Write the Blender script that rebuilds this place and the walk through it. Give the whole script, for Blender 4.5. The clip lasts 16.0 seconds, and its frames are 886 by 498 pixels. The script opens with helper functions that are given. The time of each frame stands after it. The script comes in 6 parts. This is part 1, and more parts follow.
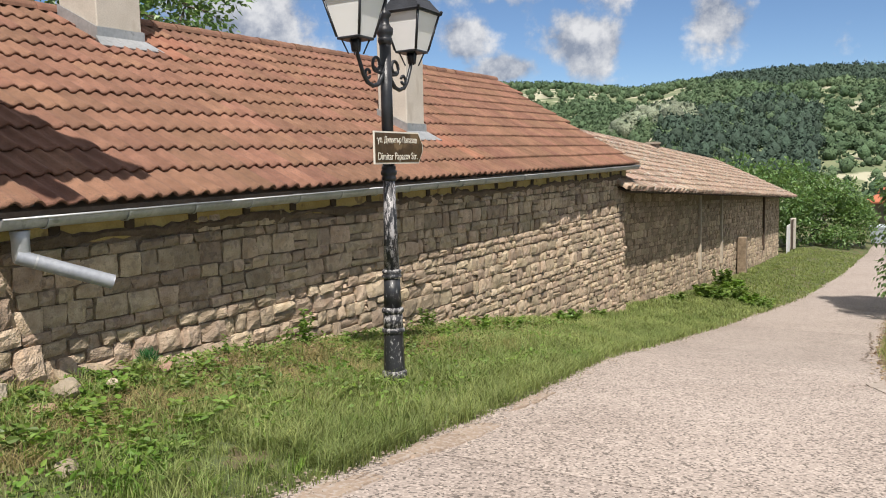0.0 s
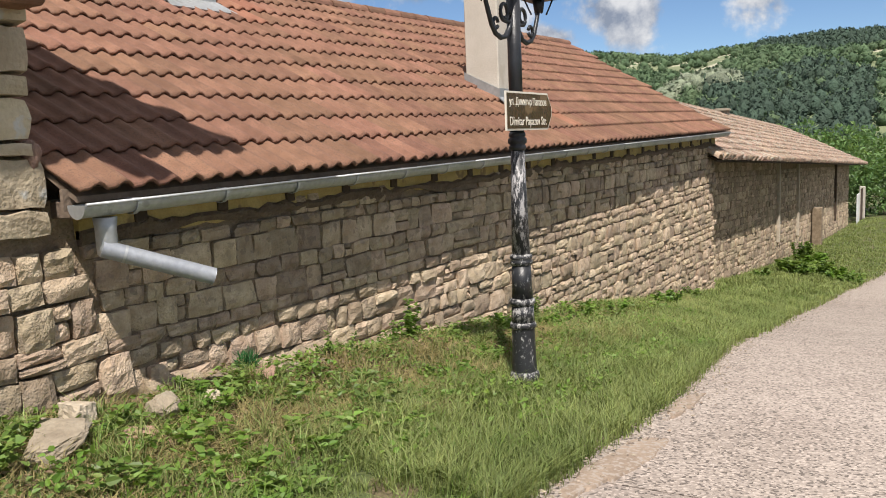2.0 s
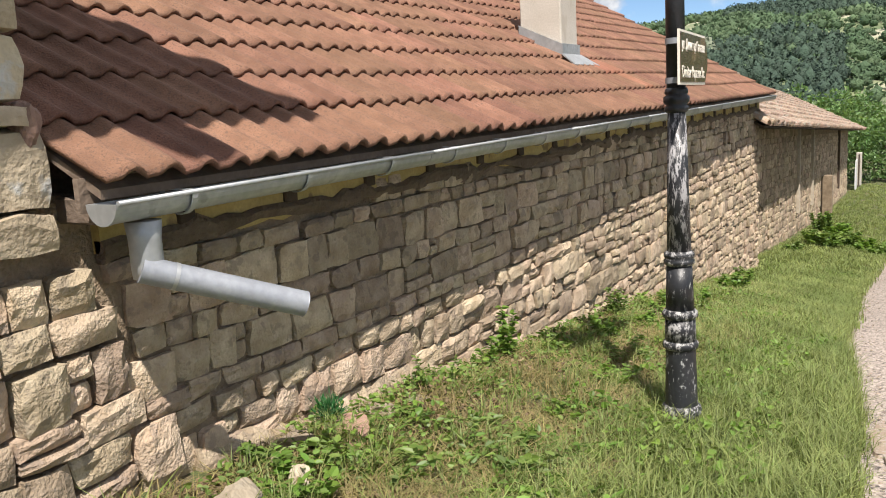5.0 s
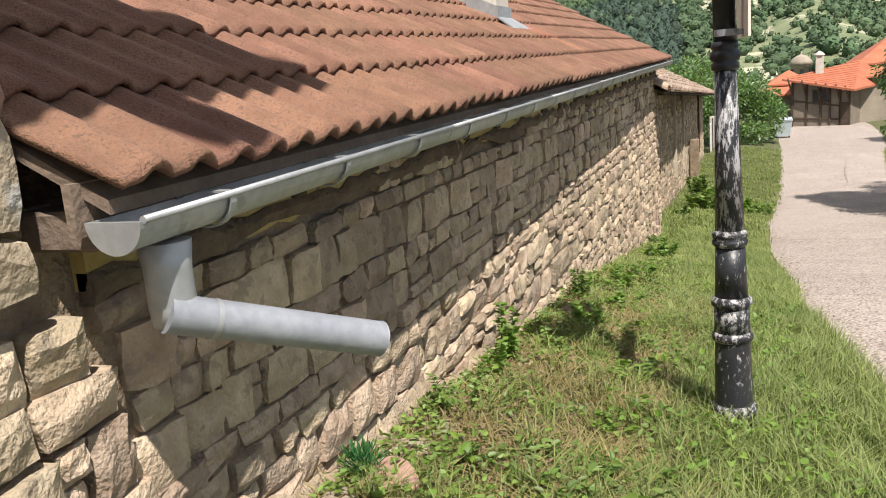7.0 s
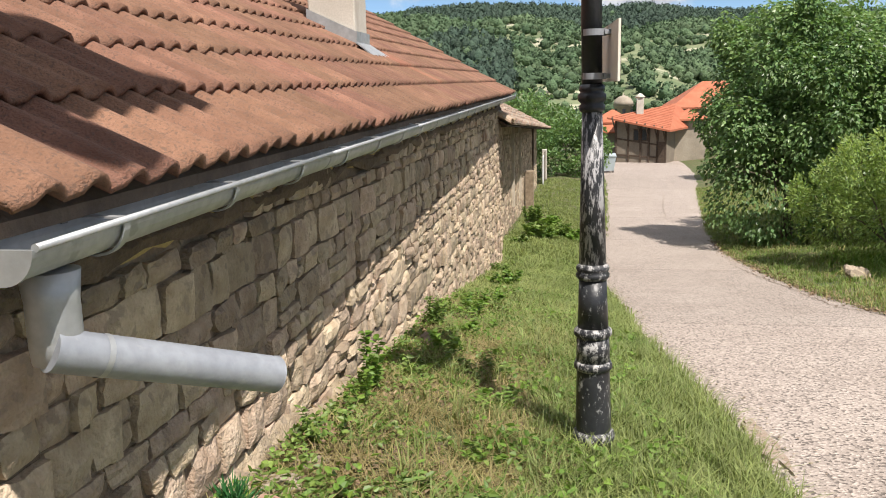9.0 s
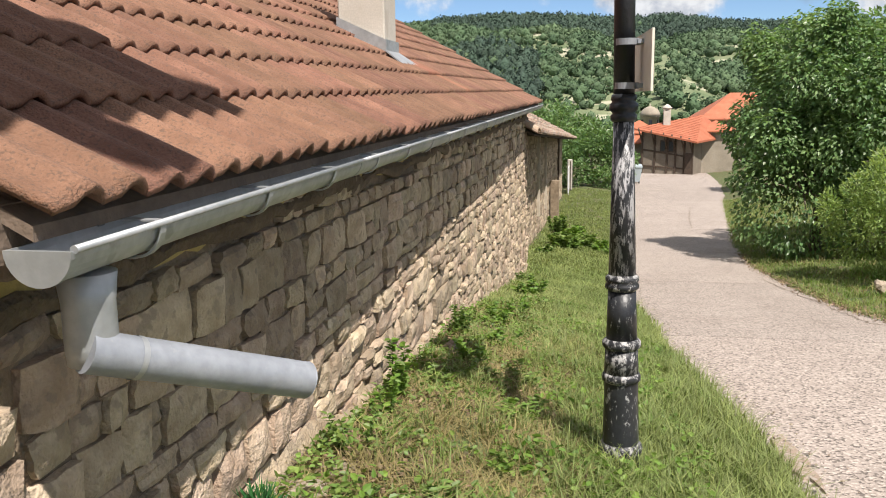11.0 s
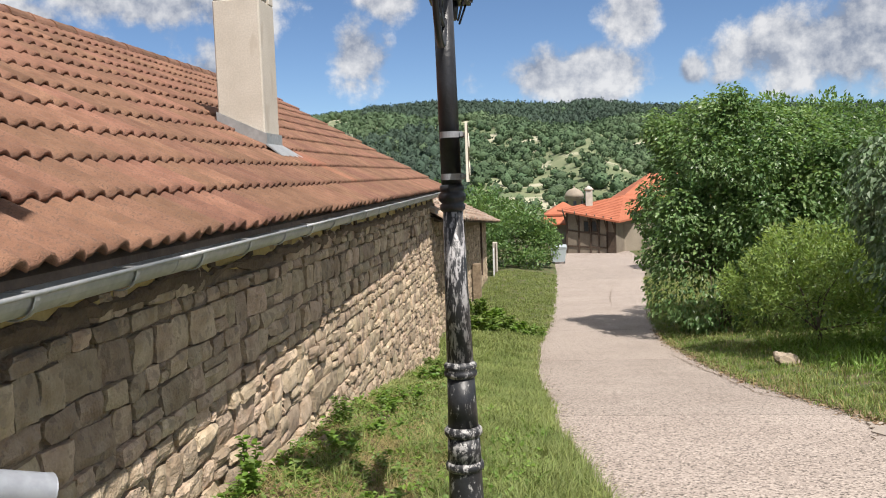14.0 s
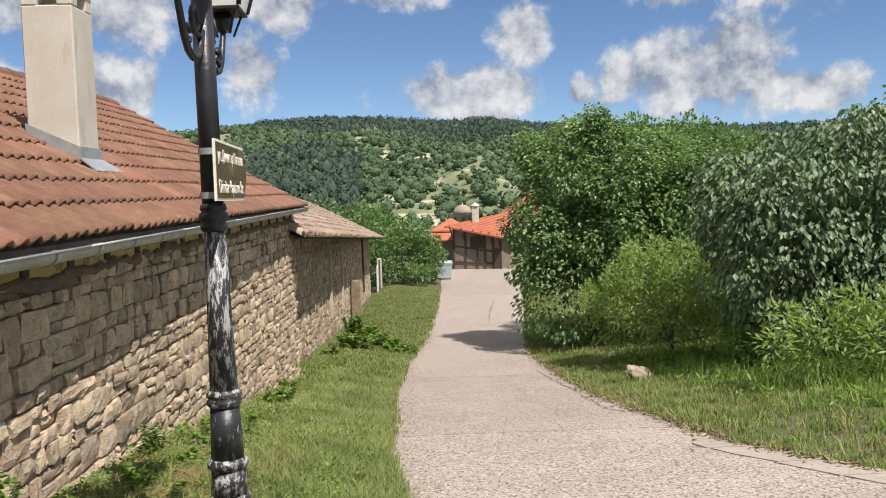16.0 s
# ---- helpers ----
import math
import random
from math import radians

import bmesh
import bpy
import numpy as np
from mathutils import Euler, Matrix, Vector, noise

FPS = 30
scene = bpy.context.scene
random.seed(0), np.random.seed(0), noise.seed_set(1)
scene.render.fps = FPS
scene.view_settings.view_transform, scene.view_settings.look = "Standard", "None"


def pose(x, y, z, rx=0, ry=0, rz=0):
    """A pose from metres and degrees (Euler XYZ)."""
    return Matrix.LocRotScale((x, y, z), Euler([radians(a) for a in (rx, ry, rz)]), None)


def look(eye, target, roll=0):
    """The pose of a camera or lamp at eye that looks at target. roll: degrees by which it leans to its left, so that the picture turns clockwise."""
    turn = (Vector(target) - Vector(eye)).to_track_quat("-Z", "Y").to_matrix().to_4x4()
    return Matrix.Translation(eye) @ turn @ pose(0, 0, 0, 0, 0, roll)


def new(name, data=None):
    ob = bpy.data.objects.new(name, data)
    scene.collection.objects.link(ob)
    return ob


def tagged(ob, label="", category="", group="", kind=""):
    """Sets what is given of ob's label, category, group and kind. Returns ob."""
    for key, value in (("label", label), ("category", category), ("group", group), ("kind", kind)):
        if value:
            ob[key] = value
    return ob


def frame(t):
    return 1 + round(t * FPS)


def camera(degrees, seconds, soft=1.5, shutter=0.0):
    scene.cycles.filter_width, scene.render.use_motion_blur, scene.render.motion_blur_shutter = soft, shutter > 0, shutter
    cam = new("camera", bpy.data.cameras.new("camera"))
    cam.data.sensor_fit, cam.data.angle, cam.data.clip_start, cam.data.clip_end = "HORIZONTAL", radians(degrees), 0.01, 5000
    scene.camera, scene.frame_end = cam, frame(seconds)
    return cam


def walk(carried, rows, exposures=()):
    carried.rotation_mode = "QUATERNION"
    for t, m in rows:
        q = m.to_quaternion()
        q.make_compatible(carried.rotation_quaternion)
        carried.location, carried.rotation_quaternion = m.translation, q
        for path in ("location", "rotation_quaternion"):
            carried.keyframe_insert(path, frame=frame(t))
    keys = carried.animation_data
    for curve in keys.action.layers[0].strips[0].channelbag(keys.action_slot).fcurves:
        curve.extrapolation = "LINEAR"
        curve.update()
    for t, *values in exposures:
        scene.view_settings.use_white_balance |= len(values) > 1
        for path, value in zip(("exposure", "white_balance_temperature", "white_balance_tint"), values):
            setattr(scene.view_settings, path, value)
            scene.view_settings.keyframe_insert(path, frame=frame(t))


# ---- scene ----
cam = camera(55.9, 16.0, soft=1.0)
EXPOSURE, SUN, SKY = 1.0, 3.35, 0.055
PATH = [
    (0, (4.771, -1.553, 1.747), (3.801, 0.184, 1.538), -1.2),
    (0.5, (4.511, -1.422, 1.739), (3.565, 0.325, 1.516), -1.0),
    (1, (4.279, -1.268, 1.725), (3.279, 0.449, 1.498), -1.4),
    (1.5, (3.948, -1.204, 1.727), (2.908, 0.486, 1.475), -2.2),
    (2, (3.72, -1.055, 1.715), (2.672, 0.628, 1.448), -2.3),
    (2.5, (3.504, -0.924, 1.714), (2.471, 0.766, 1.435), -1.5),
    (3, (3.192, -0.806, 1.697), (2.165, 0.886, 1.41), -2.6),
    (3.5, (2.932, -0.613, 1.674), (1.867, 1.052, 1.367), -2.8),
    (4, (2.68, -0.482, 1.686), (1.584, 1.155, 1.337), -2.9),
    (4.5, (2.403, -0.397, 1.697), (1.415, 1.303, 1.333), -2.8),
    (5, (2.245, -0.239, 1.692), (1.26, 1.468, 1.357), -3.1),
    (7.5, (1.114, 0.151, 1.689), (0.612, 2.037, 1.251), -3.9),
    (8, (1.091, 0.148, 1.703), (0.772, 2.073, 1.266), -2.2),
    (8.5, (1.094, 0.138, 1.712), (0.818, 2.079, 1.315), -1.4),
    (9, (1.078, 0.127, 1.719), (0.778, 2.068, 1.342), -1.2),
    (9.5, (1.052, 0.115, 1.715), (0.692, 2.05, 1.359), -0.6),
    (12, (1.058, 0.142, 1.715), (0.718, 2.081, 1.36), -0.8),
    (12.5, (1.204, 0.13, 1.731), (0.897, 2.083, 1.431), -1.2),
    (13, (1.364, 0.116, 1.75), (1.053, 2.078, 1.517), -1.5),
    (13.5, (1.455, 0.118, 1.762), (1.154, 2.088, 1.6), -2.6),
    (14, (1.52, 0.182, 1.736), (1.315, 2.165, 1.577), -2.0),
    (14.5, (1.623, 0.302, 1.733), (1.6, 2.295, 1.571), -0.6),
    (15, (1.78, 0.363, 1.737), (1.824, 2.356, 1.566), -0.6),
    (15.5, (2.034, 0.338, 1.744), (2.076, 2.331, 1.573), -0.5),
    (16, (2.093, 0.332, 1.732), (2.139, 2.327, 1.603), -1.7),
]
walk(cam, [(t, look(eye, aim, roll)) for t, eye, aim, roll in PATH], exposures=[(t, EXPOSURE + d) for t, d in ((0, -0.03), (2, -0.03), (4, 0.1), (5, 0.2), (7.5, 0.22), (8.5, 0.13), (9.5, 0.18), (12.5, 0.11), (14, 0.03), (16, 0.0))])

# ---- daylight ----
FALL = Vector((-0.36, 0.52, -1.0)).normalized()  # the way the sunlight falls
sun = new("sun", bpy.data.lights.new("sun", "SUN"))
sun.data.energy, sun.data.angle, sun.data.color = SUN, radians(0.55), (1.0, 0.93, 0.855)
sun.matrix_world = look((6, -8, 20), Vector((6, -8, 20)) + FALL)

# clouds: azimuth, height (degrees), half width, half height
CLOUDS = [(-43, 9, 7, 3.2), (-33, 10.5, 4, 1.6), (-27.5, 8.2, 2.2, 1.9), (-20, 7.6, 2.9, 2.5), (-24.5, 6.0, 2.8, 1.0), (-11.2, 8.6, 1.9, 2.6),
          (-19.3, 7.2, 2.4, 2.3), (-9.2, 12.6, 2.6, 1.7), (3.2, 6.8, 6.4, 2.0), (7.3, 10.6, 2.2, 2.4), (10.8, 6.6, 1.1, 1.2), (18.5, 7.4, 6.6, 3.2),
          (24.5, 6.0, 4.5, 1.6), (0, 14, 6, 1.5), (-26, 12.5, 6, 2.4), (16, 13.6, 5, 2.0), (38, 9, 7, 3), (60, 12, 9, 4), (-62, 12, 9, 4)]


def build_sky():
    world = bpy.data.worlds.new("sky")
    scene.world = world
    world.use_nodes = True
    nt = world.node_tree
    nt.nodes.clear()
    add, link = nt.nodes.new, nt.links.new

    def math_node(op, a, b=None, c=None):
        n = add("ShaderNodeMath")
        n.operation = op
        for i, v in enumerate((a, b, c)):
            if v is None:
                continue
            if isinstance(v, (int, float)):
                n.inputs[i].default_value = v
            else:
                link(v, n.inputs[i])
        return n.outputs[0]

    sky = add("ShaderNodeTexSky")
    sky.sky_type, sky.sun_disc = "NISHITA", False
    sky.sun_elevation, sky.sun_rotation = math.asin(-FALL.z), math.atan2(-FALL.x, -FALL.y)
    sky.altitude, sky.air_density, sky.dust_density, sky.ozone_density = 1800, 0.9, 0.0, 5.0
    coord = add("ShaderNodeTexCoord")
    sep = add("ShaderNodeSeparateXYZ")
    link(coord.outputs["Generated"], sep.inputs[0])
    az = math_node("MULTIPLY", math_node("ARCTAN2", sep.outputs[0], sep.outputs[1]), 57.2958)
    el = math_node("MULTIPLY", math_node("ARCSINE", sep.outputs[2]), 57.2958)
    noise_big = add("ShaderNodeTexNoise")
    noise_big.inputs["Scale"].default_value, noise_big.inputs["Detail"].default_value = 15.0, 11.0
    noise_big.inputs["Roughness"].default_value = 0.6
    link(coord.outputs["Generated"], noise_big.inputs["Vector"])
    total = None
    for a0, e0, rx, ry in CLOUDS:
        dx = math_node("MULTIPLY", math_node("SUBTRACT", az, a0), 1 / rx)
        dy = math_node("MULTIPLY", math_node("SUBTRACT", el, e0), 1 / ry)
        d = math_node("SUBTRACT", 1.0, math_node("SQRT", math_node("ADD", math_node("MULTIPLY", dx, dx), math_node("MULTIPLY", dy, dy))))
        total = d if total is None else math_node("SMOOTH_MAX", total, d, 0.35)
    high = add("ShaderNodeTexNoise")  # the rest of the sky, overhead and behind; unseen cloud thickened to fill shade
    high.inputs["Scale"].default_value, high.inputs["Detail"].default_value = 2.6, 6.0
    link(coord.outputs["Generated"], high.inputs["Vector"])
    rest = math_node("MULTIPLY", math_node("SUBTRACT", high.outputs["Fac"], 0.13), 6.0)
    rest = math_node("SUBTRACT", rest, math_node("MULTIPLY", math_node("MAXIMUM", math_node("SUBTRACT", 26.0, el), 0.0), 0.2))
    total = math_node("MAXIMUM", total, rest)
    body = math_node("ADD", total, math_node("MULTIPLY", math_node("SUBTRACT", noise_big.outputs["Fac"], 0.5), 2.7))
    alpha = add("ShaderNodeMapRange")
    alpha.interpolation_type = "SMOOTHSTEP"
    alpha.inputs["From Min"].default_value, alpha.inputs["From Max"].default_value = -0.12, 0.45
    alpha.inputs["To Max"].default_value = 0.9
    link(body, alpha.inputs["Value"])
    lifted = add("ShaderNodeVectorMath")
    lifted.operation = "ADD"
    lifted.inputs[1].default_value = (0.008, -0.004, 0.022)
    link(coord.outputs["Generated"], lifted.inputs[0])
    above = add("ShaderNodeTexNoise")
    above.inputs["Scale"].default_value, above.inputs["Detail"].default_value = 15.0, 11.0
    above.inputs["Roughness"].default_value = 0.6
    link(lifted.outputs[0], above.inputs["Vector"])
    lit = math_node("MULTIPLY", math_node("SUBTRACT", noise_big.outputs["Fac"], above.outputs["Fac"]), 2.6)
    shade = add("ShaderNodeMapRange")
    shade.inputs["From Min"].default_value, shade.inputs["From Max"].default_value = -0.3, 0.32
    link(lit, shade.inputs["Value"])
    tone = add("ShaderNodeMix")
    tone.data_type = "RGBA"
    tone.inputs["A"].default_value, tone.inputs["B"].default_value = (2.6, 2.9, 3.6, 1), (7.6, 7.5, 7.5, 1)
    link(shade.outputs[0], tone.inputs["Factor"])
    mix = add("ShaderNodeMix")
    mix.data_type = "RGBA"
    link(alpha.outputs[0], mix.inputs["Factor"])
    link(sky.outputs[0], mix.inputs["A"])
    link(tone.outputs["Result"], mix.inputs["B"])
    back = add("ShaderNodeBackground")
    back.inputs["Strength"].default_value = SKY
    link(mix.outputs["Result"], back.inputs["Color"])
    out = add("ShaderNodeOutputWorld")
    link(back.outputs[0], out.inputs["Surface"])


build_sky()


# ---- materials ----
def surface(name, dark, light, scale=3.0, rough=0.85, bump=0.3, fine=60.0, spot=None, spot_scale=9.0, spot_at=0.62, vary=0.0, island=False, metal=0.0, depth=0.01, pebble=0.0, leaf=0.0, drawn=1.0, frayed=0.5):
    """A weathered surface: two tones at one scale, grain at another, stains of a third tone, relief; vary: how far pieces differ."""
    m = bpy.data.materials.new(name)
    m.use_nodes = True
    nt = m.node_tree
    add, link = nt.nodes.new, nt.links.new
    bsdf = nt.nodes["Principled BSDF"]
    geo = add("ShaderNodeNewGeometry")

    def noise_node(s, detail=6.0):
        n = add("ShaderNodeTexNoise")
        n.inputs["Scale"].default_value, n.inputs["Detail"].default_value = s, detail
        link(geo.outputs["Position"], n.inputs["Vector"])
        return n.outputs["Fac"]

    def mixed(fac, a, b, blend="MIX"):
        n = add("ShaderNodeMix")
        n.data_type, n.blend_type = "RGBA", blend
        for sock, v in (("Factor", fac), ("A", a), ("B", b)):
            if isinstance(v, (int, float)):
                n.inputs[sock].default_value = v
            elif isinstance(v, tuple):
                n.inputs[sock].default_value = (*v, 1)
            else:
                link(v, n.inputs[sock])
        return n.outputs["Result"]

    def ramped(v, lo, hi, to=1.0):
        n = add("ShaderNodeMapRange")
        n.inputs["From Min"].default_value, n.inputs["From Max"].default_value, n.inputs["To Max"].default_value = lo, hi, to
        link(v, n.inputs["Value"])
        return n.outputs[0]

    grain = noise_node(fine, 4.0)
    col = mixed(ramped(noise_node(scale), 0.3, 0.7), dark, light)
    col = mixed(ramped(grain, 0.35, 0.65, 0.28 if bump else 0.1), col, tuple(c * 0.55 for c in dark))
    if pebble:
        vor = add("ShaderNodeTexVoronoi")
        vor.inputs["Scale"].default_value = pebble
        link(geo.outputs["Position"], vor.inputs["Vector"])
        hue = add("ShaderNodeSeparateColor")
        link(vor.outputs["Color"], hue.inputs[0])
        col = mixed(ramped(hue.outputs[0], 0.5, 1.0, 0.55), col, tuple(min(1, c * 1.6) for c in light))
        col = mixed(ramped(hue.outputs[1], 0.76, 0.82, 0.85), col, tuple(c * 0.33 for c in dark))
        grain = vor.outputs["Distance"]
    if spot:
        where = add("ShaderNodeVectorMath")
        where.operation = "MULTIPLY"
        where.inputs[1].default_value = (1, 1, drawn)
        link(geo.outputs["Position"], where.inputs[0])
        stain = add("ShaderNodeTexNoise")
        stain.inputs["Scale"].default_value, stain.inputs["Detail"].default_value = spot_scale, 9.0
        stain.inputs["Roughness"].default_value = frayed
        link(where.outputs[0], stain.inputs["Vector"])
        col = mixed(ramped(stain.outputs["Fac"], spot_at, spot_at + 0.05, 0.9), col, spot)
    if vary:
        hsv = add("ShaderNodeHueSaturation")
        if island:
            rnd = geo.outputs["Random Per Island"]
        else:
            info = add("ShaderNodeObjectInfo")
            rnd = info.outputs["Random"]
        val = add("ShaderNodeMapRange")
        val.inputs["To Min"].default_value, val.inputs["To Max"].default_value = 1 - vary, 1 + vary
        link(rnd, val.inputs["Value"])
        link(val.outputs[0], hsv.inputs["Value"])
        white = add("ShaderNodeTexWhiteNoise")
        white.noise_dimensions = "1D"
        link(rnd, white.inputs["W"])
        hue2 = add("ShaderNodeMapRange")
        hue2.inputs["To Min"].default_value, hue2.inputs["To Max"].default_value = 0.5 - vary * 0.035, 0.5 + vary * 0.045
        link(white.outputs["Value"], hue2.inputs["Value"])
        link(hue2.outputs[0], hsv.inputs["Hue"])
        link(col, hsv.inputs["Color"])
        col = hsv.outputs["Color"]
    link(col, bsdf.inputs["Base Color"])
    bsdf.inputs["Roughness"].default_value, bsdf.inputs["Metallic"].default_value = rough, metal
    if bump:
        b = add("ShaderNodeBump")
        b.inputs["Strength"].default_value, b.inputs["Distance"].default_value = bump, depth
        mixh = add("ShaderNodeMath")
        mixh.operation = "ADD"
        link(grain, mixh.inputs[0])
        link(noise_node(fine / 4, 5.0), mixh.inputs[1])
        link(mixh.outputs[0], b.inputs["Height"])
        link(b.outputs[0], bsdf.inputs["Normal"])
    if leaf:
        thin = add("ShaderNodeBsdfTranslucent")
        link(mixed(1.0, col, (1.0, 1.0, 0.55), "MULTIPLY"), thin.inputs["Color"])
        both = add("ShaderNodeMixShader")
        both.inputs[0].default_value = leaf
        link(bsdf.outputs[0], both.inputs[1])
        link(thin.outputs[0], both.inputs[2])
        link(both.outputs[0], nt.nodes["Material Output"].inputs["Surface"])
    return m


M_STONE = surface("limestone", (0.355, 0.264, 0.178), (0.55, 0.443, 0.328), 10, 0.95, 0.6, 80, spot=(0.30, 0.235, 0.175), spot_scale=16, spot_at=0.565, vary=0.3, depth=0.02)
M_STONE_JOINED = surface("limestone_joined", (0.355, 0.264, 0.178), (0.55, 0.443, 0.328), 10, 0.95, 0.6, 80, spot=(0.30, 0.235, 0.175), spot_scale=16, spot_at=0.565, vary=0.3, island=True, depth=0.02)
M_BLOCK = surface("dressed_stone", (0.37, 0.30, 0.205), (0.52, 0.44, 0.32), 5, 0.9, 0.9, 40, spot=(0.45, 0.45, 0.43), spot_scale=5, spot_at=0.6, vary=0.2)
M_MORTAR = surface("earth_mortar", (0.18, 0.132, 0.088), (0.34, 0.262, 0.18), 7, 0.95, 0.9, 50, depth=0.02)
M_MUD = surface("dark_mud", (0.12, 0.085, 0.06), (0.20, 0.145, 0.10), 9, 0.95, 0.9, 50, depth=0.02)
M_YELLOW = surface("yellow_plaster", (0.42, 0.31, 0.11), (0.55, 0.43, 0.19), 5, 0.9, 0.4, 60, spot=(0.24, 0.17, 0.09), spot_scale=7, spot_at=0.6)
M_TILE = surface("clay_tile", (0.165, 0.081, 0.051), (0.27, 0.14, 0.092), 6, 0.94, 1.0, 150, spot=(0.135, 0.078, 0.055), spot_scale=105, spot_at=0.56, vary=0.18, depth=0.005)
M_TILE_JOINED = surface("clay_tile_joined", (0.165, 0.081, 0.051), (0.27, 0.14, 0.092), 6, 0.94, 1.0, 150, spot=(0.135, 0.078, 0.055), spot_scale=105, spot_at=0.56, vary=0.18, island=True, depth=0.005)
M_FRESHTILE = surface("newer_clay_tile", (0.215, 0.092, 0.056), (0.30, 0.14, 0.09), 5, 0.9, 0.6, 120, vary=0.1, depth=0.004)
M_OLDTILE = surface("old_clay_tile", (0.22, 0.145, 0.105), (0.37, 0.27, 0.205), 3, 0.95, 0.6, 60, spot=(0.31, 0.285, 0.24), spot_scale=9, spot_at=0.545, vary=0.35, island=True)
M_NEWTILE = surface("orange_tile", (0.36, 0.105, 0.055), (0.46, 0.155, 0.085), 2, 0.8, 0.6, 12, vary=0.1, island=True)
M_ZINC = surface("zinc_sheet", (0.38, 0.40, 0.41), (0.53, 0.54, 0.55), 4, 0.52, 0.12, 30, metal=0.6, spot=(0.33, 0.34, 0.34), spot_scale=8, spot_at=0.64)
M_OLDZINC = surface("dull_zinc", (0.16, 0.165, 0.17), (0.24, 0.245, 0.25), 4, 0.6, 0.1, 30, metal=0.5)
M_GALV = surface("galvanised_pipe", (0.29, 0.31, 0.345), (0.36, 0.38, 0.415), 6, 0.5, 0.1, 40, metal=0.3, spot=(0.36, 0.37, 0.39), spot_scale=16, spot_at=0.64)
M_WOOD = surface("dark_timber", (0.045, 0.03, 0.022), (0.10, 0.068, 0.045), 10, 0.85, 0.6, 40)
M_FASCIA = surface("weathered_fascia", (0.15, 0.11, 0.08), (0.25, 0.19, 0.145), 8, 0.9, 0.6, 40)
M_SOFFIT = surface("soffit_boards", (0.13, 0.095, 0.07), (0.21, 0.155, 0.115), 9, 0.9, 0.6, 40)
M_RENDER = surface("chimney_render", (0.47, 0.43, 0.37), (0.58, 0.54, 0.475), 3, 0.92, 0.08, 70, spot=(0.43, 0.385, 0.325), spot_scale=5, spot_at=0.6, drawn=0.35)
M_PAINT = surface("black_paint", (0.012, 0.013, 0.016), (0.03, 0.032, 0.036), 8, 0.42, 0.3, 70, spot=(0.42, 0.42, 0.41), spot_scale=36, spot_at=0.575, drawn=0.45, frayed=0.75, depth=0.003)
M_WORN = surface("worn_black_paint", (0.012, 0.013, 0.016), (0.03, 0.032, 0.036), 8, 0.5, 0.35, 60, spot=(0.42, 0.41, 0.415), spot_scale=42, spot_at=0.5, drawn=0.26, frayed=0.78, depth=0.003)
M_CHIPPED = surface("chipped_black_paint", (0.012, 0.013, 0.016), (0.03, 0.032, 0.036), 8, 0.5, 0.35, 60, spot=(0.42, 0.41, 0.40), spot_scale=34, spot_at=0.505, drawn=0.7, frayed=0.78, depth=0.003)
M_IRON = surface("black_iron", (0.012, 0.013, 0.016), (0.03, 0.032, 0.038), 8, 0.4, 0.2, 60)
M_ROAD = surface("aggregate_concrete", (0.295, 0.245, 0.212), (0.39, 0.332, 0.293), 0.9, 0.9, 0.45, 60, vary=0.05, pebble=62.0, depth=0.012)
M_SOIL = surface("verge_soil", (0.07, 0.095, 0.03), (0.11, 0.13, 0.042), 3, 0.95, 0.9, 30, spot=(0.135, 0.105, 0.058), spot_scale=3.5, spot_at=0.52, depth=0.03)
M_GRASS = surface("grass", (0.158, 0.205, 0.058), (0.29, 0.335, 0.118), 1.3, 0.6, 0, 20, vary=0.4, island=True, leaf=0.35)
M_DRY = surface("dry_grass", (0.24, 0.20, 0.08), (0.36, 0.30, 0.14), 1.3, 0.7, 0, 20, vary=0.35, island=True, leaf=0.3)
M_LEAF = surface("green_leaf", (0.115, 0.205, 0.075), (0.225, 0.335, 0.13), 0.7, 0.38, 0, 20, vary=0.45, island=True, leaf=0.45)
M_ELDER = surface("yellow_green_leaf", (0.22, 0.315, 0.085), (0.34, 0.44, 0.15), 1.2, 0.5, 0, 20, vary=0.35, island=True, leaf=0.5)
M_WEED = surface("weed_leaf", (0.115, 0.19, 0.036), (0.21, 0.30, 0.07), 2, 0.5, 0, 20, vary=0.35, island=True, leaf=0.35)
M_LIGHTLEAF = surface("light_leaf", (0.12, 0.22, 0.03), (0.22, 0.34, 0.065), 2, 0.5, 0, 20, vary=0.3, island=True, leaf=0.4)
M_MULBERRY = surface("broad_leaf", (0.085, 0.145, 0.07), (0.19, 0.26, 0.14), 1.5, 0.5, 0, 20, vary=0.35, island=True, leaf=0.25)
M_WOODS = surface("woodland", (0.05, 0.095, 0.042), (0.10, 0.15, 0.07), 0.03, 0.85, 0.6, 2.5, vary=0.25, island=True, depth=0.6)
# deep pine green, with cloud shade over the hill mixed into the colour
M_CONIFER = surface("pine_woods", (0.026, 0.05, 0.034), (0.046, 0.08, 0.05), 0.03, 0.85, 0.6, 2.5, vary=0.25, island=True, depth=0.6)
M_BLOSSOM = surface("pale_foliage", (0.17, 0.21, 0.13), (0.28, 0.31, 0.22), 0.2, 0.8, 1.0, 2.5, vary=0.3, island=True, depth=0.6)
M_BARK = surface("bark", (0.09, 0.07, 0.05), (0.18, 0.145, 0.11), 12, 0.9, 0.9, 30, depth=0.02)
M_FACADE = surface("weathered_facade", (0.26, 0.22, 0.17), (0.38, 0.33, 0.26), 1.2, 0.9, 0.6, 12)
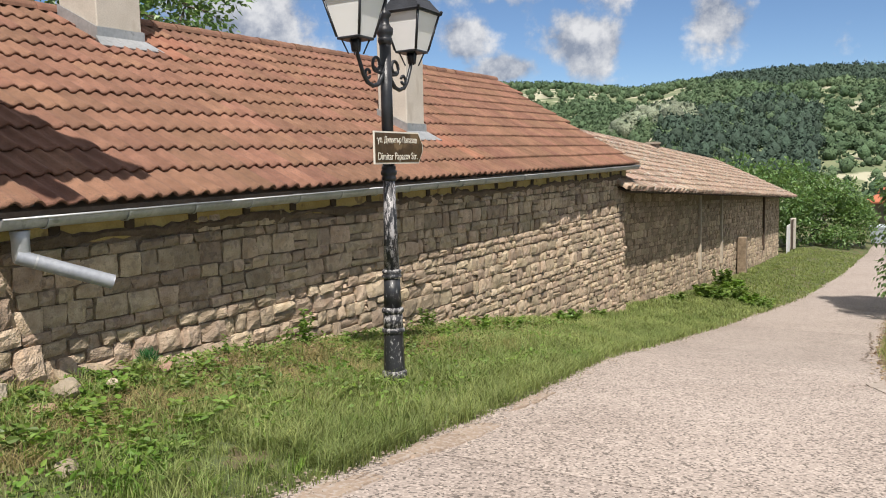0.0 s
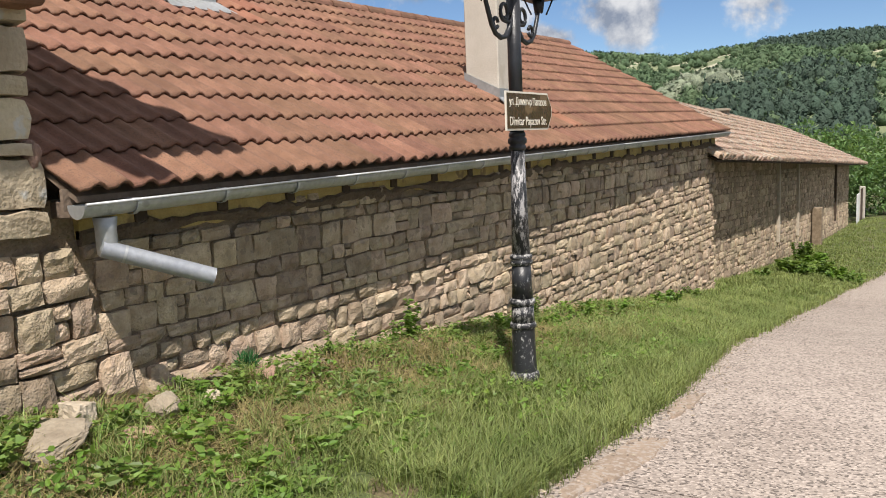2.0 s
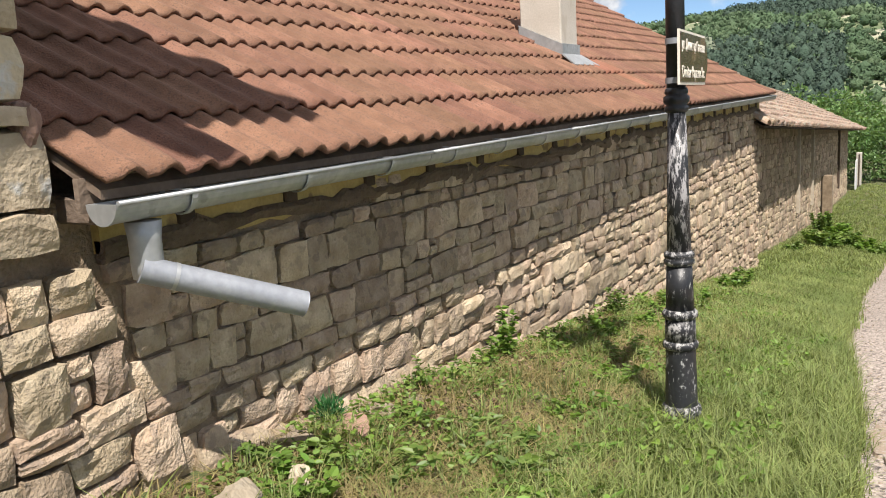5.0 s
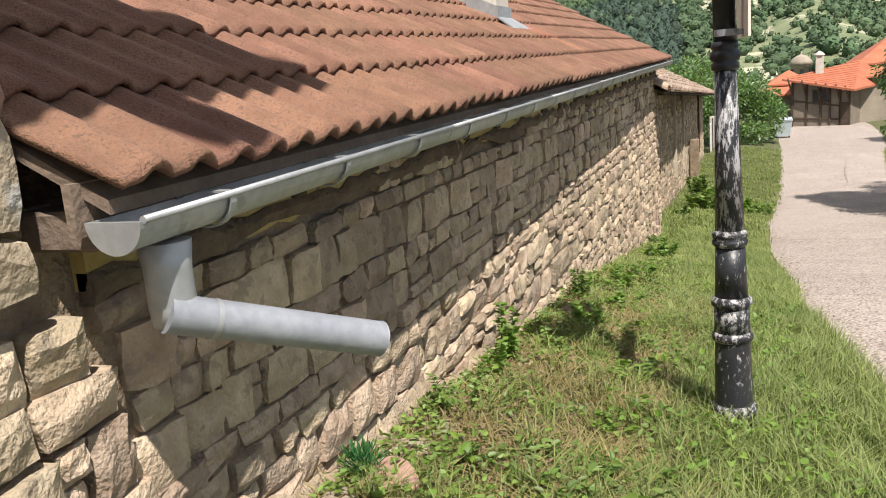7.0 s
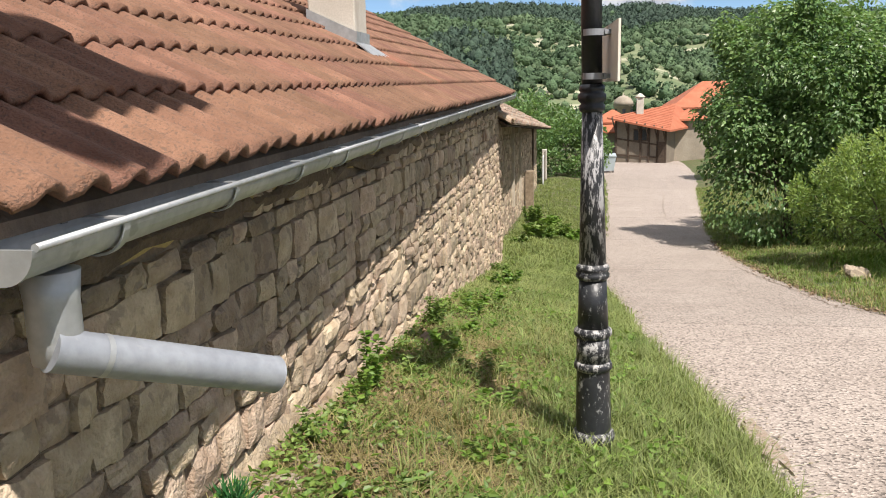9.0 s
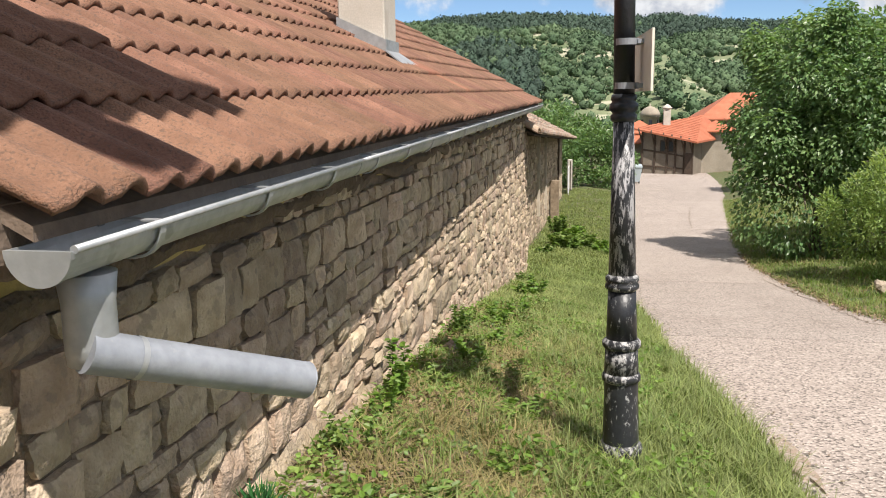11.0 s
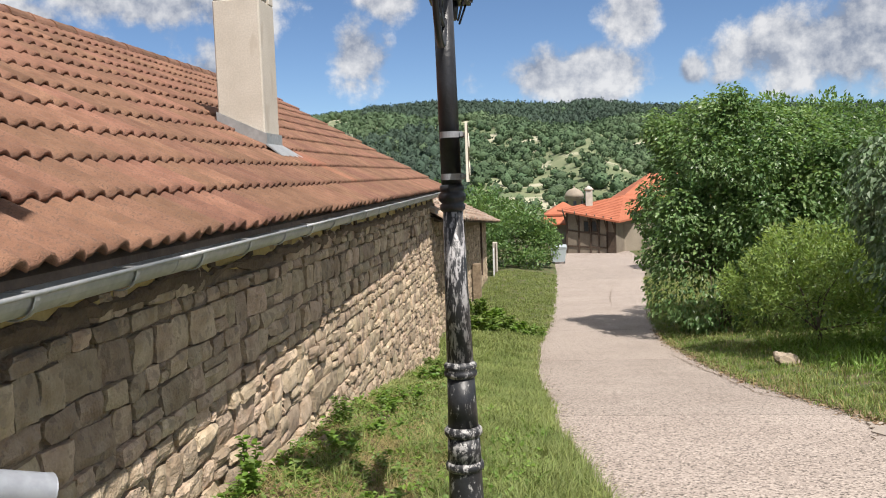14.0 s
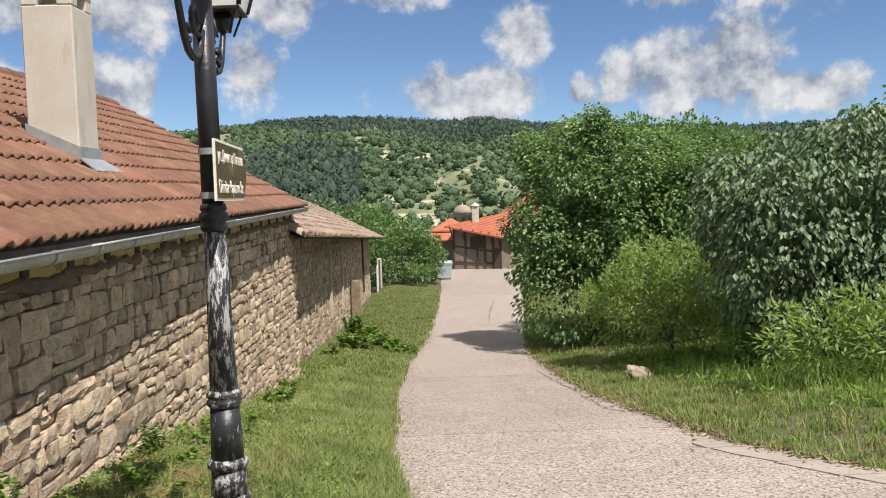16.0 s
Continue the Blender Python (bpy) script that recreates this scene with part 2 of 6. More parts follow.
# facade tones made darker: the shade under the eaves is in the colour
M_SHADEWALL = surface("shaded_house_wall", (0.17, 0.14, 0.108), (0.26, 0.22, 0.17), 1.2, 0.92, 0.6, 12)
M_WHITE = surface("white_sheet", (0.66, 0.66, 0.66), (0.8, 0.8, 0.79), 3, 0.6, 0.1, 30)
M_BIN = surface("grey_plastic", (0.36, 0.42, 0.45), (0.46, 0.52, 0.55), 3, 0.5, 0.1, 30)
M_SIGN = surface("brown_board", (0.055, 0.034, 0.02), (0.115, 0.07, 0.04), 7, 0.24, 0.15, 30, spot=(0.19, 0.125, 0.07), spot_scale=5, spot_at=0.6)
M_CREAM = surface("cream_lettering", (0.70, 0.66, 0.56), (0.78, 0.74, 0.65), 8, 0.6, 0, 30)
M_GLASS = surface("opal_pane", (0.86, 0.87, 0.86), (0.9, 0.9, 0.89), 3, 0.2, 0.0, 3)
M_TARP = surface("green_net", (0.012, 0.085, 0.015), (0.03, 0.14, 0.03), 20, 0.6, 0.4, 60)
M_LITTER = surface("dead_leaf", (0.13, 0.085, 0.05), (0.32, 0.23, 0.145), 4, 0.8, 0, 20, vary=0.4, island=True, leaf=0.1)
M_ROCK = surface("field_stone", (0.24, 0.19, 0.14), (0.38, 0.32, 0.245), 7, 0.92, 0.8, 40, spot=(0.27, 0.23, 0.18), spot_scale=9, spot_at=0.6, vary=0.2)
M_PINKROCK = surface("reddish_stone", (0.34, 0.20, 0.15), (0.46, 0.30, 0.23), 7, 0.92, 0.8, 40)
M_REDMORTAR = surface("reddish_mortar", (0.22, 0.135, 0.105), (0.32, 0.215, 0.17), 9, 0.95, 0.8, 50)
M_PALEROCK = surface("pale_stone", (0.42, 0.35, 0.26), (0.58, 0.50, 0.39), 7, 0.92, 0.8, 40)


# ---- mesh helpers ----
def part(name, bm, material, parent=None, label=""):
    me = bpy.data.meshes.new(name)
    bm.to_mesh(me)
    bm.free()
    me.materials.append(material)
    ob = new(name, me)
    ob.parent = parent
    return tagged(ob, label)


def sheet_mesh(name, verts, faces, material, parent=None, smooth=False):
    me = bpy.data.meshes.new(name)
    me.from_pydata([tuple(v) for v in verts], [], [tuple(f) for f in faces])
    me.materials.append(material)
    if smooth:
        me.shade_smooth()
    ob = new(name, me)
    ob.parent = parent
    return ob


def thing(name, label, category, at=None, group="", kind=""):
    ob = new(name)
    ob.empty_display_size = 0.1
    if at is not None:
        ob.matrix_world = at if isinstance(at, Matrix) else Matrix.Translation(at)
    return tagged(ob, label, category, group, kind)


def box(bm, size, at=(0, 0, 0), turn=(0, 0, 0), bevel=0.0):
    made = bmesh.ops.create_cube(bm, size=1.0)["verts"]
    bmesh.ops.scale(bm, vec=size, verts=made)
    if bevel:
        edges = list({e for v in made for e in v.link_edges})
        made = list({v for f in bmesh.ops.bevel(bm, geom=edges, offset=bevel, segments=1, affect="EDGES")["faces"] for v in f.verts} | {v for v in made if v.is_valid})
    bmesh.ops.transform(bm, matrix=pose(*at, *turn), verts=made)
    return bm


def lathe(bm, profile, seg=24):
    """A turned shape round z: rows of radius, height."""
    rings = [[bm.verts.new((r * math.cos(2 * math.pi * i / seg), r * math.sin(2 * math.pi * i / seg), z)) for i in range(seg)] for r, z in profile]
    for lo, hi in zip(rings, rings[1:]):
        for i in range(seg):
            f = bm.faces.new((lo[i], lo[(i + 1) % seg], hi[(i + 1) % seg], hi[i]))
            f.smooth = True
    bm.faces.new(list(reversed(rings[0])))
    bm.faces.new(rings[-1])
    return bm


def tube(bm, points, radius, seg=10, end_radius=None, closed=True):
    """A round bar along points."""
    points = [Vector(p) for p in points]
    rings, up = [], Vector((0.13, 0.21, 0.97))
    for i, p in enumerate(points):
        way = (points[min(i + 1, len(points) - 1)] - points[max(i - 1, 0)]).normalized()
        side = way.cross(up)
        side = side.normalized() if side.length > 1e-4 else way.orthogonal().normalized()
        other = side.cross(way)
        r = radius + ((end_radius if end_radius is not None else radius) - radius) * i / max(1, len(points) - 1)
        rings.append([bm.verts.new(p + r * (math.cos(2 * math.pi * k / seg) * side + math.sin(2 * math.pi * k / seg) * other)) for k in range(seg)])
    for lo, hi in zip(rings, rings[1:]):
        for k in range(seg):
            f = bm.faces.new((lo[k], lo[(k + 1) % seg], hi[(k + 1) % seg], hi[k]))
            f.smooth = True
    if closed:
        bm.faces.new(list(reversed(rings[0])))
        bm.faces.new(rings[-1])
    return bm


def loft(bm, sections, cap=True):
    """Joins rows of points, each a closed outline, into a solid."""
    rings = [[bm.verts.new(p) for p in s] for s in sections]
    n = len(rings[0])
    for lo, hi in zip(rings, rings[1:]):
        for k in range(n):
            bm.faces.new((lo[k], lo[(k + 1) % n], hi[(k + 1) % n], hi[k]))
    if cap:
        bm.faces.new(list(reversed(rings[0])))
        bm.faces.new(rings[-1])
    bmesh.ops.recalc_face_normals(bm, faces=bm.faces[:])
    return bm


def rock(bm, size, seed, rough=0.28, detail=2, square=0.55):
    made = bmesh.ops.create_icosphere(bm, subdivisions=detail, radius=0.5)["verts"]
    off = Vector((seed * 3.7, seed * 1.9, seed * 5.1))
    for v in made:
        d = v.co.normalized()
        q = max(abs(d.x), abs(d.y), abs(d.z)) ** -square
        v.co = d * 0.5 * q * (1 + rough * noise.noise(d * 1.6 + off) + 0.5 * rough * noise.noise(d * 4.3 + off))
        v.co = Vector((v.co.x * size[0], v.co.y * size[1], v.co.z * size[2]))
    return bm


def slab(bm, size, seed):
    """A roughly squared block with rounded, worn arrises."""
    made = bmesh.ops.create_cube(bm, size=1.0)["verts"]
    bmesh.ops.scale(bm, vec=size, verts=made)
    bmesh.ops.subdivide_edges(bm, edges=bm.edges[:], cuts=3, use_grid_fill=True)
    off = Vector((seed * 2.1, seed * 0.7, seed))
    r = 0.13 * min(size)
    for v in bm.verts:
        inner = Vector([max(-(h / 2 - r), min(h / 2 - r, c)) for c, h in zip(v.co, size)])
        d = v.co - inner
        if d.length > 1e-6:
            v.co = inner + d.normalized() * min(d.length, r * 1.1)
        v.co += Vector((noise.noise(v.co * 9 + off), noise.noise(v.co * 9 + off * 2), noise.noise(v.co * 9 + off * 3))) * 0.02
    for f in bm.faces:
        f.smooth = False
    return bm


def leaves(name, at, way, length, width, material, parent=None, droop=0.0, fold=0.25, full=False):
    """Many leaves in one mesh: each a folded blade from its base along way."""
    rng = np.random.default_rng(len(at) + 7)
    at, way = np.asarray(at, float), np.asarray(way, float)
    n = len(at)
    way = way / np.maximum(np.linalg.norm(way, axis=1, keepdims=True), 1e-6)
    way[:, 2] -= droop
    way = way / np.maximum(np.linalg.norm(way, axis=1, keepdims=True), 1e-6)
    side = np.cross(way, rng.normal(size=(n, 3)) * 0.5 + np.array([0, 0, 1.0]))
    side = side / np.maximum(np.linalg.norm(side, axis=1, keepdims=True), 1e-6)
    up = np.cross(side, way)
    ln = (length * rng.uniform(0.6, 1.25, n))[:, None]
    wd = (width * rng.uniform(0.7, 1.2, n))[:, None]
    a, b = at, at + way * ln
    mid = at + way * ln * 0.42 - up * ln * 0.05
    c, d = mid + side * wd * 0.5 + up * wd * fold, mid - side * wd * 0.5 + up * wd * fold
    if full:
        lo, hi = at + way * ln * 0.22 - up * ln * 0.03, at + way * ln * 0.62 - up * ln * 0.06
        rim = [lo + side * wd * 0.46 + up * wd * fold, hi + side * wd * 0.38 + up * wd * fold, hi - side * wd * 0.38 + up * wd * fold, lo - side * wd * 0.46 + up * wd * fold]
        verts = np.stack([a, rim[0], rim[1], b, rim[2], rim[3]], 1).reshape(-1, 3)
        k = np.arange(n)[:, None] * 6
        return sheet_mesh(name, verts.tolist(), np.concatenate([k + [0, 1, 2, 3], k + [0, 3, 4, 5]]).tolist(), material, parent)
    verts = np.stack([a, c, b, d], 1).reshape(-1, 3)
    k = np.arange(n)[:, None] * 4
    faces = np.concatenate([k + [0, 1, 2], k + [0, 2, 3]])
    return sheet_mesh(name, verts.tolist(), faces.tolist(), material, parent)


def crown_points(n, lobes, seed, shell=0.55):
    """Places and outward ways of leaves in a crown of several uneven lobes: centre, radii."""
    rng = np.random.default_rng(seed)
    weight = np.array([r[0] * r[1] + r[0] * r[2] + r[1] * r[2] for _, r in lobes])
    pick = rng.choice(len(lobes), n, p=weight / weight.sum())
    d = rng.normal(size=(n, 3))
    d /= np.linalg.norm(d, axis=1, keepdims=True)
    depth = shell + (1 - shell) * rng.random(n) ** 0.5
    ripple = 1 + 0.13 * np.sin(d[:, 0] * 7 + pick) * np.cos(d[:, 1] * 6 + 2 * pick) + 0.12 * np.sin(d[:, 2] * 9 + d[:, 0] * 5 + 3 * pick)
    c = np.array([l[0] for l in lobes])[pick]
    r = np.array([l[1] for l in lobes])[pick]
    return c + d * r * (depth * ripple)[:, None], d + rng.normal(size=(n, 3)) * 0.45


# ---- lie of the land ----
ROAD_Y = [-60, -40, -10, -2, 0, 2, 4, 6, 9, 12, 15, 20, 25, 35, 45, 55, 65, 80]
ROAD_Z = [5.6, 4.2, 1.25, 0.45, 0.25, 0.05, -0.15, -0.37, -0.76, -1.22, -1.6, -2.12, -2.5, -3.05, -3.4, -3.65, -3.9, -4.3]
EDGE_Y = [-60, -3, 1.4, 4.5, 6.2, 7.7, 12.8, 18.9, 24.7, 37, 52, 61, 80]
EDGE_L = [2.6, 2.05, 2.0, 1.96, 1.82, 1.65, 1.46, 1.58, 2.05, 2.6, 3.1, 3.4, 3.4]
EDGE_R = [9.0, 8.0, 7.4, 6.6, 5.55, 4.85, 4.6, 4.6, 5.05, 6.6, 8.5, 9.0, 9.0]
SKY_AZ = [-180, -70, -40, -26, -21.5, -16, -12.5, -9, -6, -2, 1.4, 4.4, 7, 10, 20, 26, 40, 70, 180]
SKY_EL = [2, 3.5, 5.2, 5.1, 5.1, 4.5, 4.9, 5.1, 5.2, 5.15, 4.85, 5.0, 4.6, 4.25, 3.75, 3.6, 3.6, 3, 2]


def road_z(y):
    return sum(np.interp(y + o, ROAD_Y, ROAD_Z) for o in (-1.2, -0.6, 0, 0.6, 1.2)) / 5


def smooth(a, b, v):
    t = np.clip((v - a) / (b - a), 0, 1)
    return t * t * (3 - 2 * t)


def land(x, y):
    x, y = np.asarray(x, float), np.asarray(y, float)
    left, right = np.interp(y, EDGE_Y, EDGE_L), np.interp(y, EDGE_Y, EDGE_R)
    near = road_z(y) + 0.27 * np.clip((left - x) / 1.9, 0, 1) + 0.10 * np.clip(x - right - 0.1, 0, 6)
    near = near + 0.025 * np.sin(x * 5.1 + y * 2.3) * np.cos(y * 3.7 - x) * np.where((x < left - 0.15) | (x > right + 0.15), 1, 0)
    dx, dy = x - 2.0, y
    r, az = np.hypot(dx, dy), np.degrees(np.arctan2(dx, dy))
    top = 1.7 + 450 * np.tan(np.radians(np.interp(az, SKY_AZ, SKY_EL) - 0.33))
    t = np.clip((r - 120) / 330, 0, 1)
    lumps = 3.5 * np.sin(az * 0.55 + r * 0.012) * np.sin(r * 0.021 + az * 0.2) * np.sin(np.pi * t)
    hill = -10 + (top + 10) * t ** 0.85 + lumps - 0.03 * np.clip(r - 450, 0, 1500)
    w = smooth(78, 135, r)
    return near * (1 - w) + hill * w


def stretch(a, b, step, far, grow=1.16):
    mid = list(np.arange(a, b + step / 2, step))
    lo, hi, s = [], [], step
    while (mid[-1] if not hi else hi[-1]) < far:
        s *= grow
        hi.append((hi[-1] if hi else mid[-1]) + s)
    s = step
    while (mid[0] if not lo else lo[-1]) > -far:
        s *= grow
        lo.append((lo[-1] if lo else mid[0]) - s)
    return np.array(lo[::-1] + mid + hi)


def build_ground():
    xs, ys = stretch(-1.5, 9, 0.25, 2500, 1.08), stretch(-3, 30, 0.3, 2500, 1.06)
    X, Y = np.meshgrid(xs, ys)
    Z = land(X, Y)
    left, right = np.interp(Y, EDGE_Y, EDGE_L), np.interp(Y, EDGE_Y, EDGE_R)
    Z = Z - np.where((X > left + 0.1) & (X < right - 0.1) & (Y < 76) & (Y > -50), 0.05, 0)
    w = len(xs)
    faces = [(j * w + i, j * w + i + 1, (j + 1) * w + i + 1, (j + 1) * w + i) for j in range(len(ys) - 1) for i in range(w - 1)]
    g = sheet_mesh("ground", np.stack([X, Y, Z], -1).reshape(-1, 3).tolist(), faces, M_GROUND, smooth=True)
    g.data.materials.append(M_HILL)
    mids = [sum((g.data.vertices[k].co for k in p.vertices), Vector()) / 4 for p in g.data.polygons]
    g.data.polygons.foreach_set("material_index", [1 if math.hypot(c.x - 2, c.y) > 74 else 0 for c in mids])
    return tagged(g, "grassy verge, valley and scrubby hillside", "ground", kind="structure")


def hill_ground():
    """Near: soil under the grass; far: turf with pale bare limestone ground."""
    m = surface("hillside_ground", (0.11, 0.15, 0.07), (0.235, 0.25, 0.14), 0.12, 0.95, 0.5, 3, spot=(0.40, 0.385, 0.28), spot_scale=0.06, spot_at=0.53)
    return m


M_GROUND = M_SOIL
M_HILL = hill_ground()
ground = build_ground()


def build_road():
    """Concrete slabs laid along the lane, with open joints; ragged sides."""
    road = thing("road", "pale exposed-aggregate concrete lane running downhill", "road", kind="structure")
    joints = [-50, -30, -17, -10.3, -3.8, 2.7, 8.76, 15.7, 22.2, 28.7, 35.2, 41.7, 48.2, 54.7, 61.2, 70]
    for a, b in zip(joints, joints[1:]):
        n = max(8, int((b - a) / 0.16)) if -5 < a < 30 else 14
        ys = np.linspace(a + 0.008, b - 0.008, n)
        tops = []
        for y in ys:
            l, r = float(np.interp(y, EDGE_Y, EDGE_L)), float(np.interp(y, EDGE_Y, EDGE_R))
            l += 0.07 * noise.noise(Vector((y * 0.8, 3, 0))) + 0.05 * noise.noise(Vector((y * 3.1, 7, 0)))
            r += 0.12 * noise.noise(Vector((y * 0.7, 13, 0))) + 0.05 * noise.noise(Vector((y * 3.1, 17, 0)))
            row = []
            for k in range(9):
                x = l + (r - l) * k / 8
                row.append((x, y, float(road_z(y)) + 0.012 - (0.02 if k in (0, 8) else 0)))
            row = [(row[0][0] - 0.03, y, row[0][2] - 0.09)] + row + [(row[-1][0] + 0.03, y, row[-1][2] - 0.09)]
            tops.append(row)
        w = 11
        verts = [p for row in tops for p in row]
        faces = [(j * w + i, j * w + i + 1, (j + 1) * w + i + 1, (j + 1) * w + i) for j in range(n - 1) for i in range(w - 1)]
        for j in (0, n - 1):  # the joint's side
            base = len(verts)
            verts += [(p[0], p[1], p[2] - 0.08) for p in tops[j]]
            faces += [(j * w + i, j * w + i + 1, base + i + 1, base + i) for i in range(w - 1)]
        sheet_mesh("concrete_slab", verts, faces, M_ROAD, road)


build_road()


def build_cracks():
    r = random.Random(6)
    for pts in ([(4.75, 9.6), (5.0, 8.6), (5.35, 7.7), (5.9, 6.6), (6.4, 5.6)], [(5.0, 8.6), (4.6, 8.0), (4.3, 7.2)], [(5.35, 7.7), (5.9, 7.3)], [(4.2, 16.5), (4.35, 13.0), (4.3, 10.5), (4.75, 9.6)], [(5.2, 38.0), (4.6, 33.0), (4.3, 29.0)]):
        fine = []
        for (x0, y0), (x1, y1) in zip(pts, pts[1:]):
            n = max(3, int(math.hypot(x1 - x0, y1 - y0) / 0.08))
            fine += [(x0 + (x1 - x0) * k / n + r.uniform(-0.03, 0.03), y0 + (y1 - y0) * k / n + r.uniform(-0.02, 0.02)) for k in range(n)]
        verts, faces = [], []
        for k, (x, y) in enumerate(fine):
            w = r.uniform(0.004, 0.014)
            z = float(road_z(y)) + 0.0165
            verts += [(x - w, y - w * 0.4, z), (x + w, y + w * 0.4, z)]
            if k:
                faces.append((2 * k - 2, 2 * k - 1, 2 * k + 1, 2 * k))
        tagged(sheet_mesh("road_crack", verts, faces, M_MUD), "earth-filled crack in the old concrete", "crack", kind="structure")


build_cracks()


def build_edge_strip():
    """Thin cement repair along the far side of the lane, broken into plates."""
    r = random.Random(31)
    strip = thing("edge_strip", "broken pale cement strip along the lane's edge", "kerb", kind="structure")
    y = 8.2
    while y > 3.0:
        run = r.uniform(0.3, 0.7)
        ya, yb = y, y - run + 0.018
        ring = []
        for yy, side in ((ya, 0), ((ya + yb) / 2, 0), (yb, 0), (yb, 1), ((ya + yb) / 2, 1), (ya, 1)):
            e = float(np.interp(yy, EDGE_Y, EDGE_R)) - 0.05
            x = e - (0.0 if side else 0.42 * min(1.0, (8.6 - yy) / 1.2)) + r.uniform(-0.03, 0.03)
            ring.append((x, yy + r.uniform(-0.012, 0.012)))
        bm = bmesh.new()
        loft(bm, [[(x, yy, float(road_z(yy)) + h) for x, yy in ring] for h in (-0.03, 0.022 + r.uniform(-0.003, 0.003))])
        part("plate", bm, M_CEMENT, strip)
        y -= run


M_CEMENT = surface("pale_cement", (0.33, 0.28, 0.24), (0.43, 0.375, 0.325), 3, 0.92, 0.4, 50, spot=(0.27, 0.23, 0.19), spot_scale=12, spot_at=0.6)
build_edge_strip()


def build_grit():
    """Loose grit and pebbles washed along both sides of the lane."""
    rng = np.random.default_rng(15)
    n = 8200
    y = -4 + 30 * rng.random(n) ** 1.4
    right = rng.random(n) < 0.45
    e = np.where(right, np.interp(y, EDGE_Y, EDGE_R), np.interp(y, EDGE_Y, EDGE_L))
    x = e + np.where(right, -1, 1) * (np.abs(rng.normal(0, 0.17, n)) - 0.08)
    size = rng.uniform(0.004, 0.013, n)[:, None, None] * np.array([1.0, 1.0, 0.6])
    base = np.array([(1, 0, 0), (0, 1, 0), (-1, 0, 0), (0, -1, 0), (0.2, 0.1, 1), (0, 0, -1)], float)
    jag = base[None] * size * rng.uniform(0.7, 1.4, (n, 6, 1))
    verts = (jag + np.column_stack([x, y, road_z(y) + 0.018])[:, None, :]).reshape(-1, 3)
    tri = np.array([(0, 1, 4), (1, 2, 4), (2, 3, 4), (3, 0, 4), (1, 0, 5), (2, 1, 5), (3, 2, 5), (0, 3, 5)])
    faces = (tri[None] + (np.arange(n) * 6)[:, None, None]).reshape(-1, 3)
    tagged(sheet_mesh("grit", verts.tolist(), faces.tolist(), M_DIRT), "loose grit washed along the lane's edges", "gravel", kind="stuff")


def dirt_patch(at, length, width, turn, seed, material):
    """A thin ragged film of washed-out soil on the concrete."""
    ring = []
    for k in range(40):
        a = 2 * math.pi * k / 40
        j = 1 + 0.5 * noise.noise(Vector((math.cos(a) * 1.4, math.sin(a) * 1.4, seed))) + 0.35 * noise.noise(Vector((math.cos(a) * 4, math.sin(a) * 4, seed + 9)))
        u, v = math.cos(a) * length * j, math.sin(a) * width * j
        ring.append((at[0] + v * math.cos(turn) + u * math.sin(turn), at[1] + u * math.cos(turn) - v * math.sin(turn)))
    verts, faces = [], []
    for q, lift in ((1.0, -0.012), (0.9, 0.0135), (0.35, 0.0155)):
        for x, y in ring:
            px, py = at[0] + (x - at[0]) * q, at[1] + (y - at[1]) * q
            verts.append((px, py, float(road_z(py)) + lift))
    for r_ in (0, 1):
        faces += [(r_ * 40 + k, r_ * 40 + (k + 1) % 40, r_ * 40 + 40 + (k + 1) % 40, r_ * 40 + 40 + k) for k in range(40)]
    faces.append(tuple(range(80, 120)))
    tagged(sheet_mesh("soil_film", verts, faces, material), "brown soil washed onto the concrete lane", "soil", kind="structure")


M_SILT = surface("washed_soil", (0.26, 0.195, 0.145), (0.37, 0.29, 0.225), 6, 0.95, 0.6, 70, spot=(0.36, 0.31, 0.27), spot_scale=30, spot_at=0.52)
for i, (x, y, l, w, t) in enumerate([(2.22, 3.1, 0.75, 0.1, 0.03), (2.24, 1.6, 0.6, 0.11, 0.0), (2.14, 4.6, 0.5, 0.07, -0.05), (2.3, -0.2, 0.7, 0.12, 0.1)]):
    dirt_patch((x, y), l, w, t, i * 3.3, M_SILT)

M_DIRT = surface("roadside_grit", (0.22, 0.175, 0.13), (0.40, 0.335, 0.27), 9, 0.95, 0.3, 60, vary=0.4, island=True)
build_grit()


# ---- long house on the lane: wall, roof, gutter, chimneys ----
PITCH = radians(29)
EAVE = Vector((0.082, 1.45, 1.517))
UP_SLOPE, ROOF_OUT = Vector((-math.cos(PITCH), 0, math.sin(PITCH))), Vector((math.sin(PITCH), 0, math.cos(PITCH)))
RISE = 0.0075  # the eave rises a little along the house
GUT_RISE = 0.0098


def wall_x(y):
    return -0.20 + 0.0058 * (y - 3)


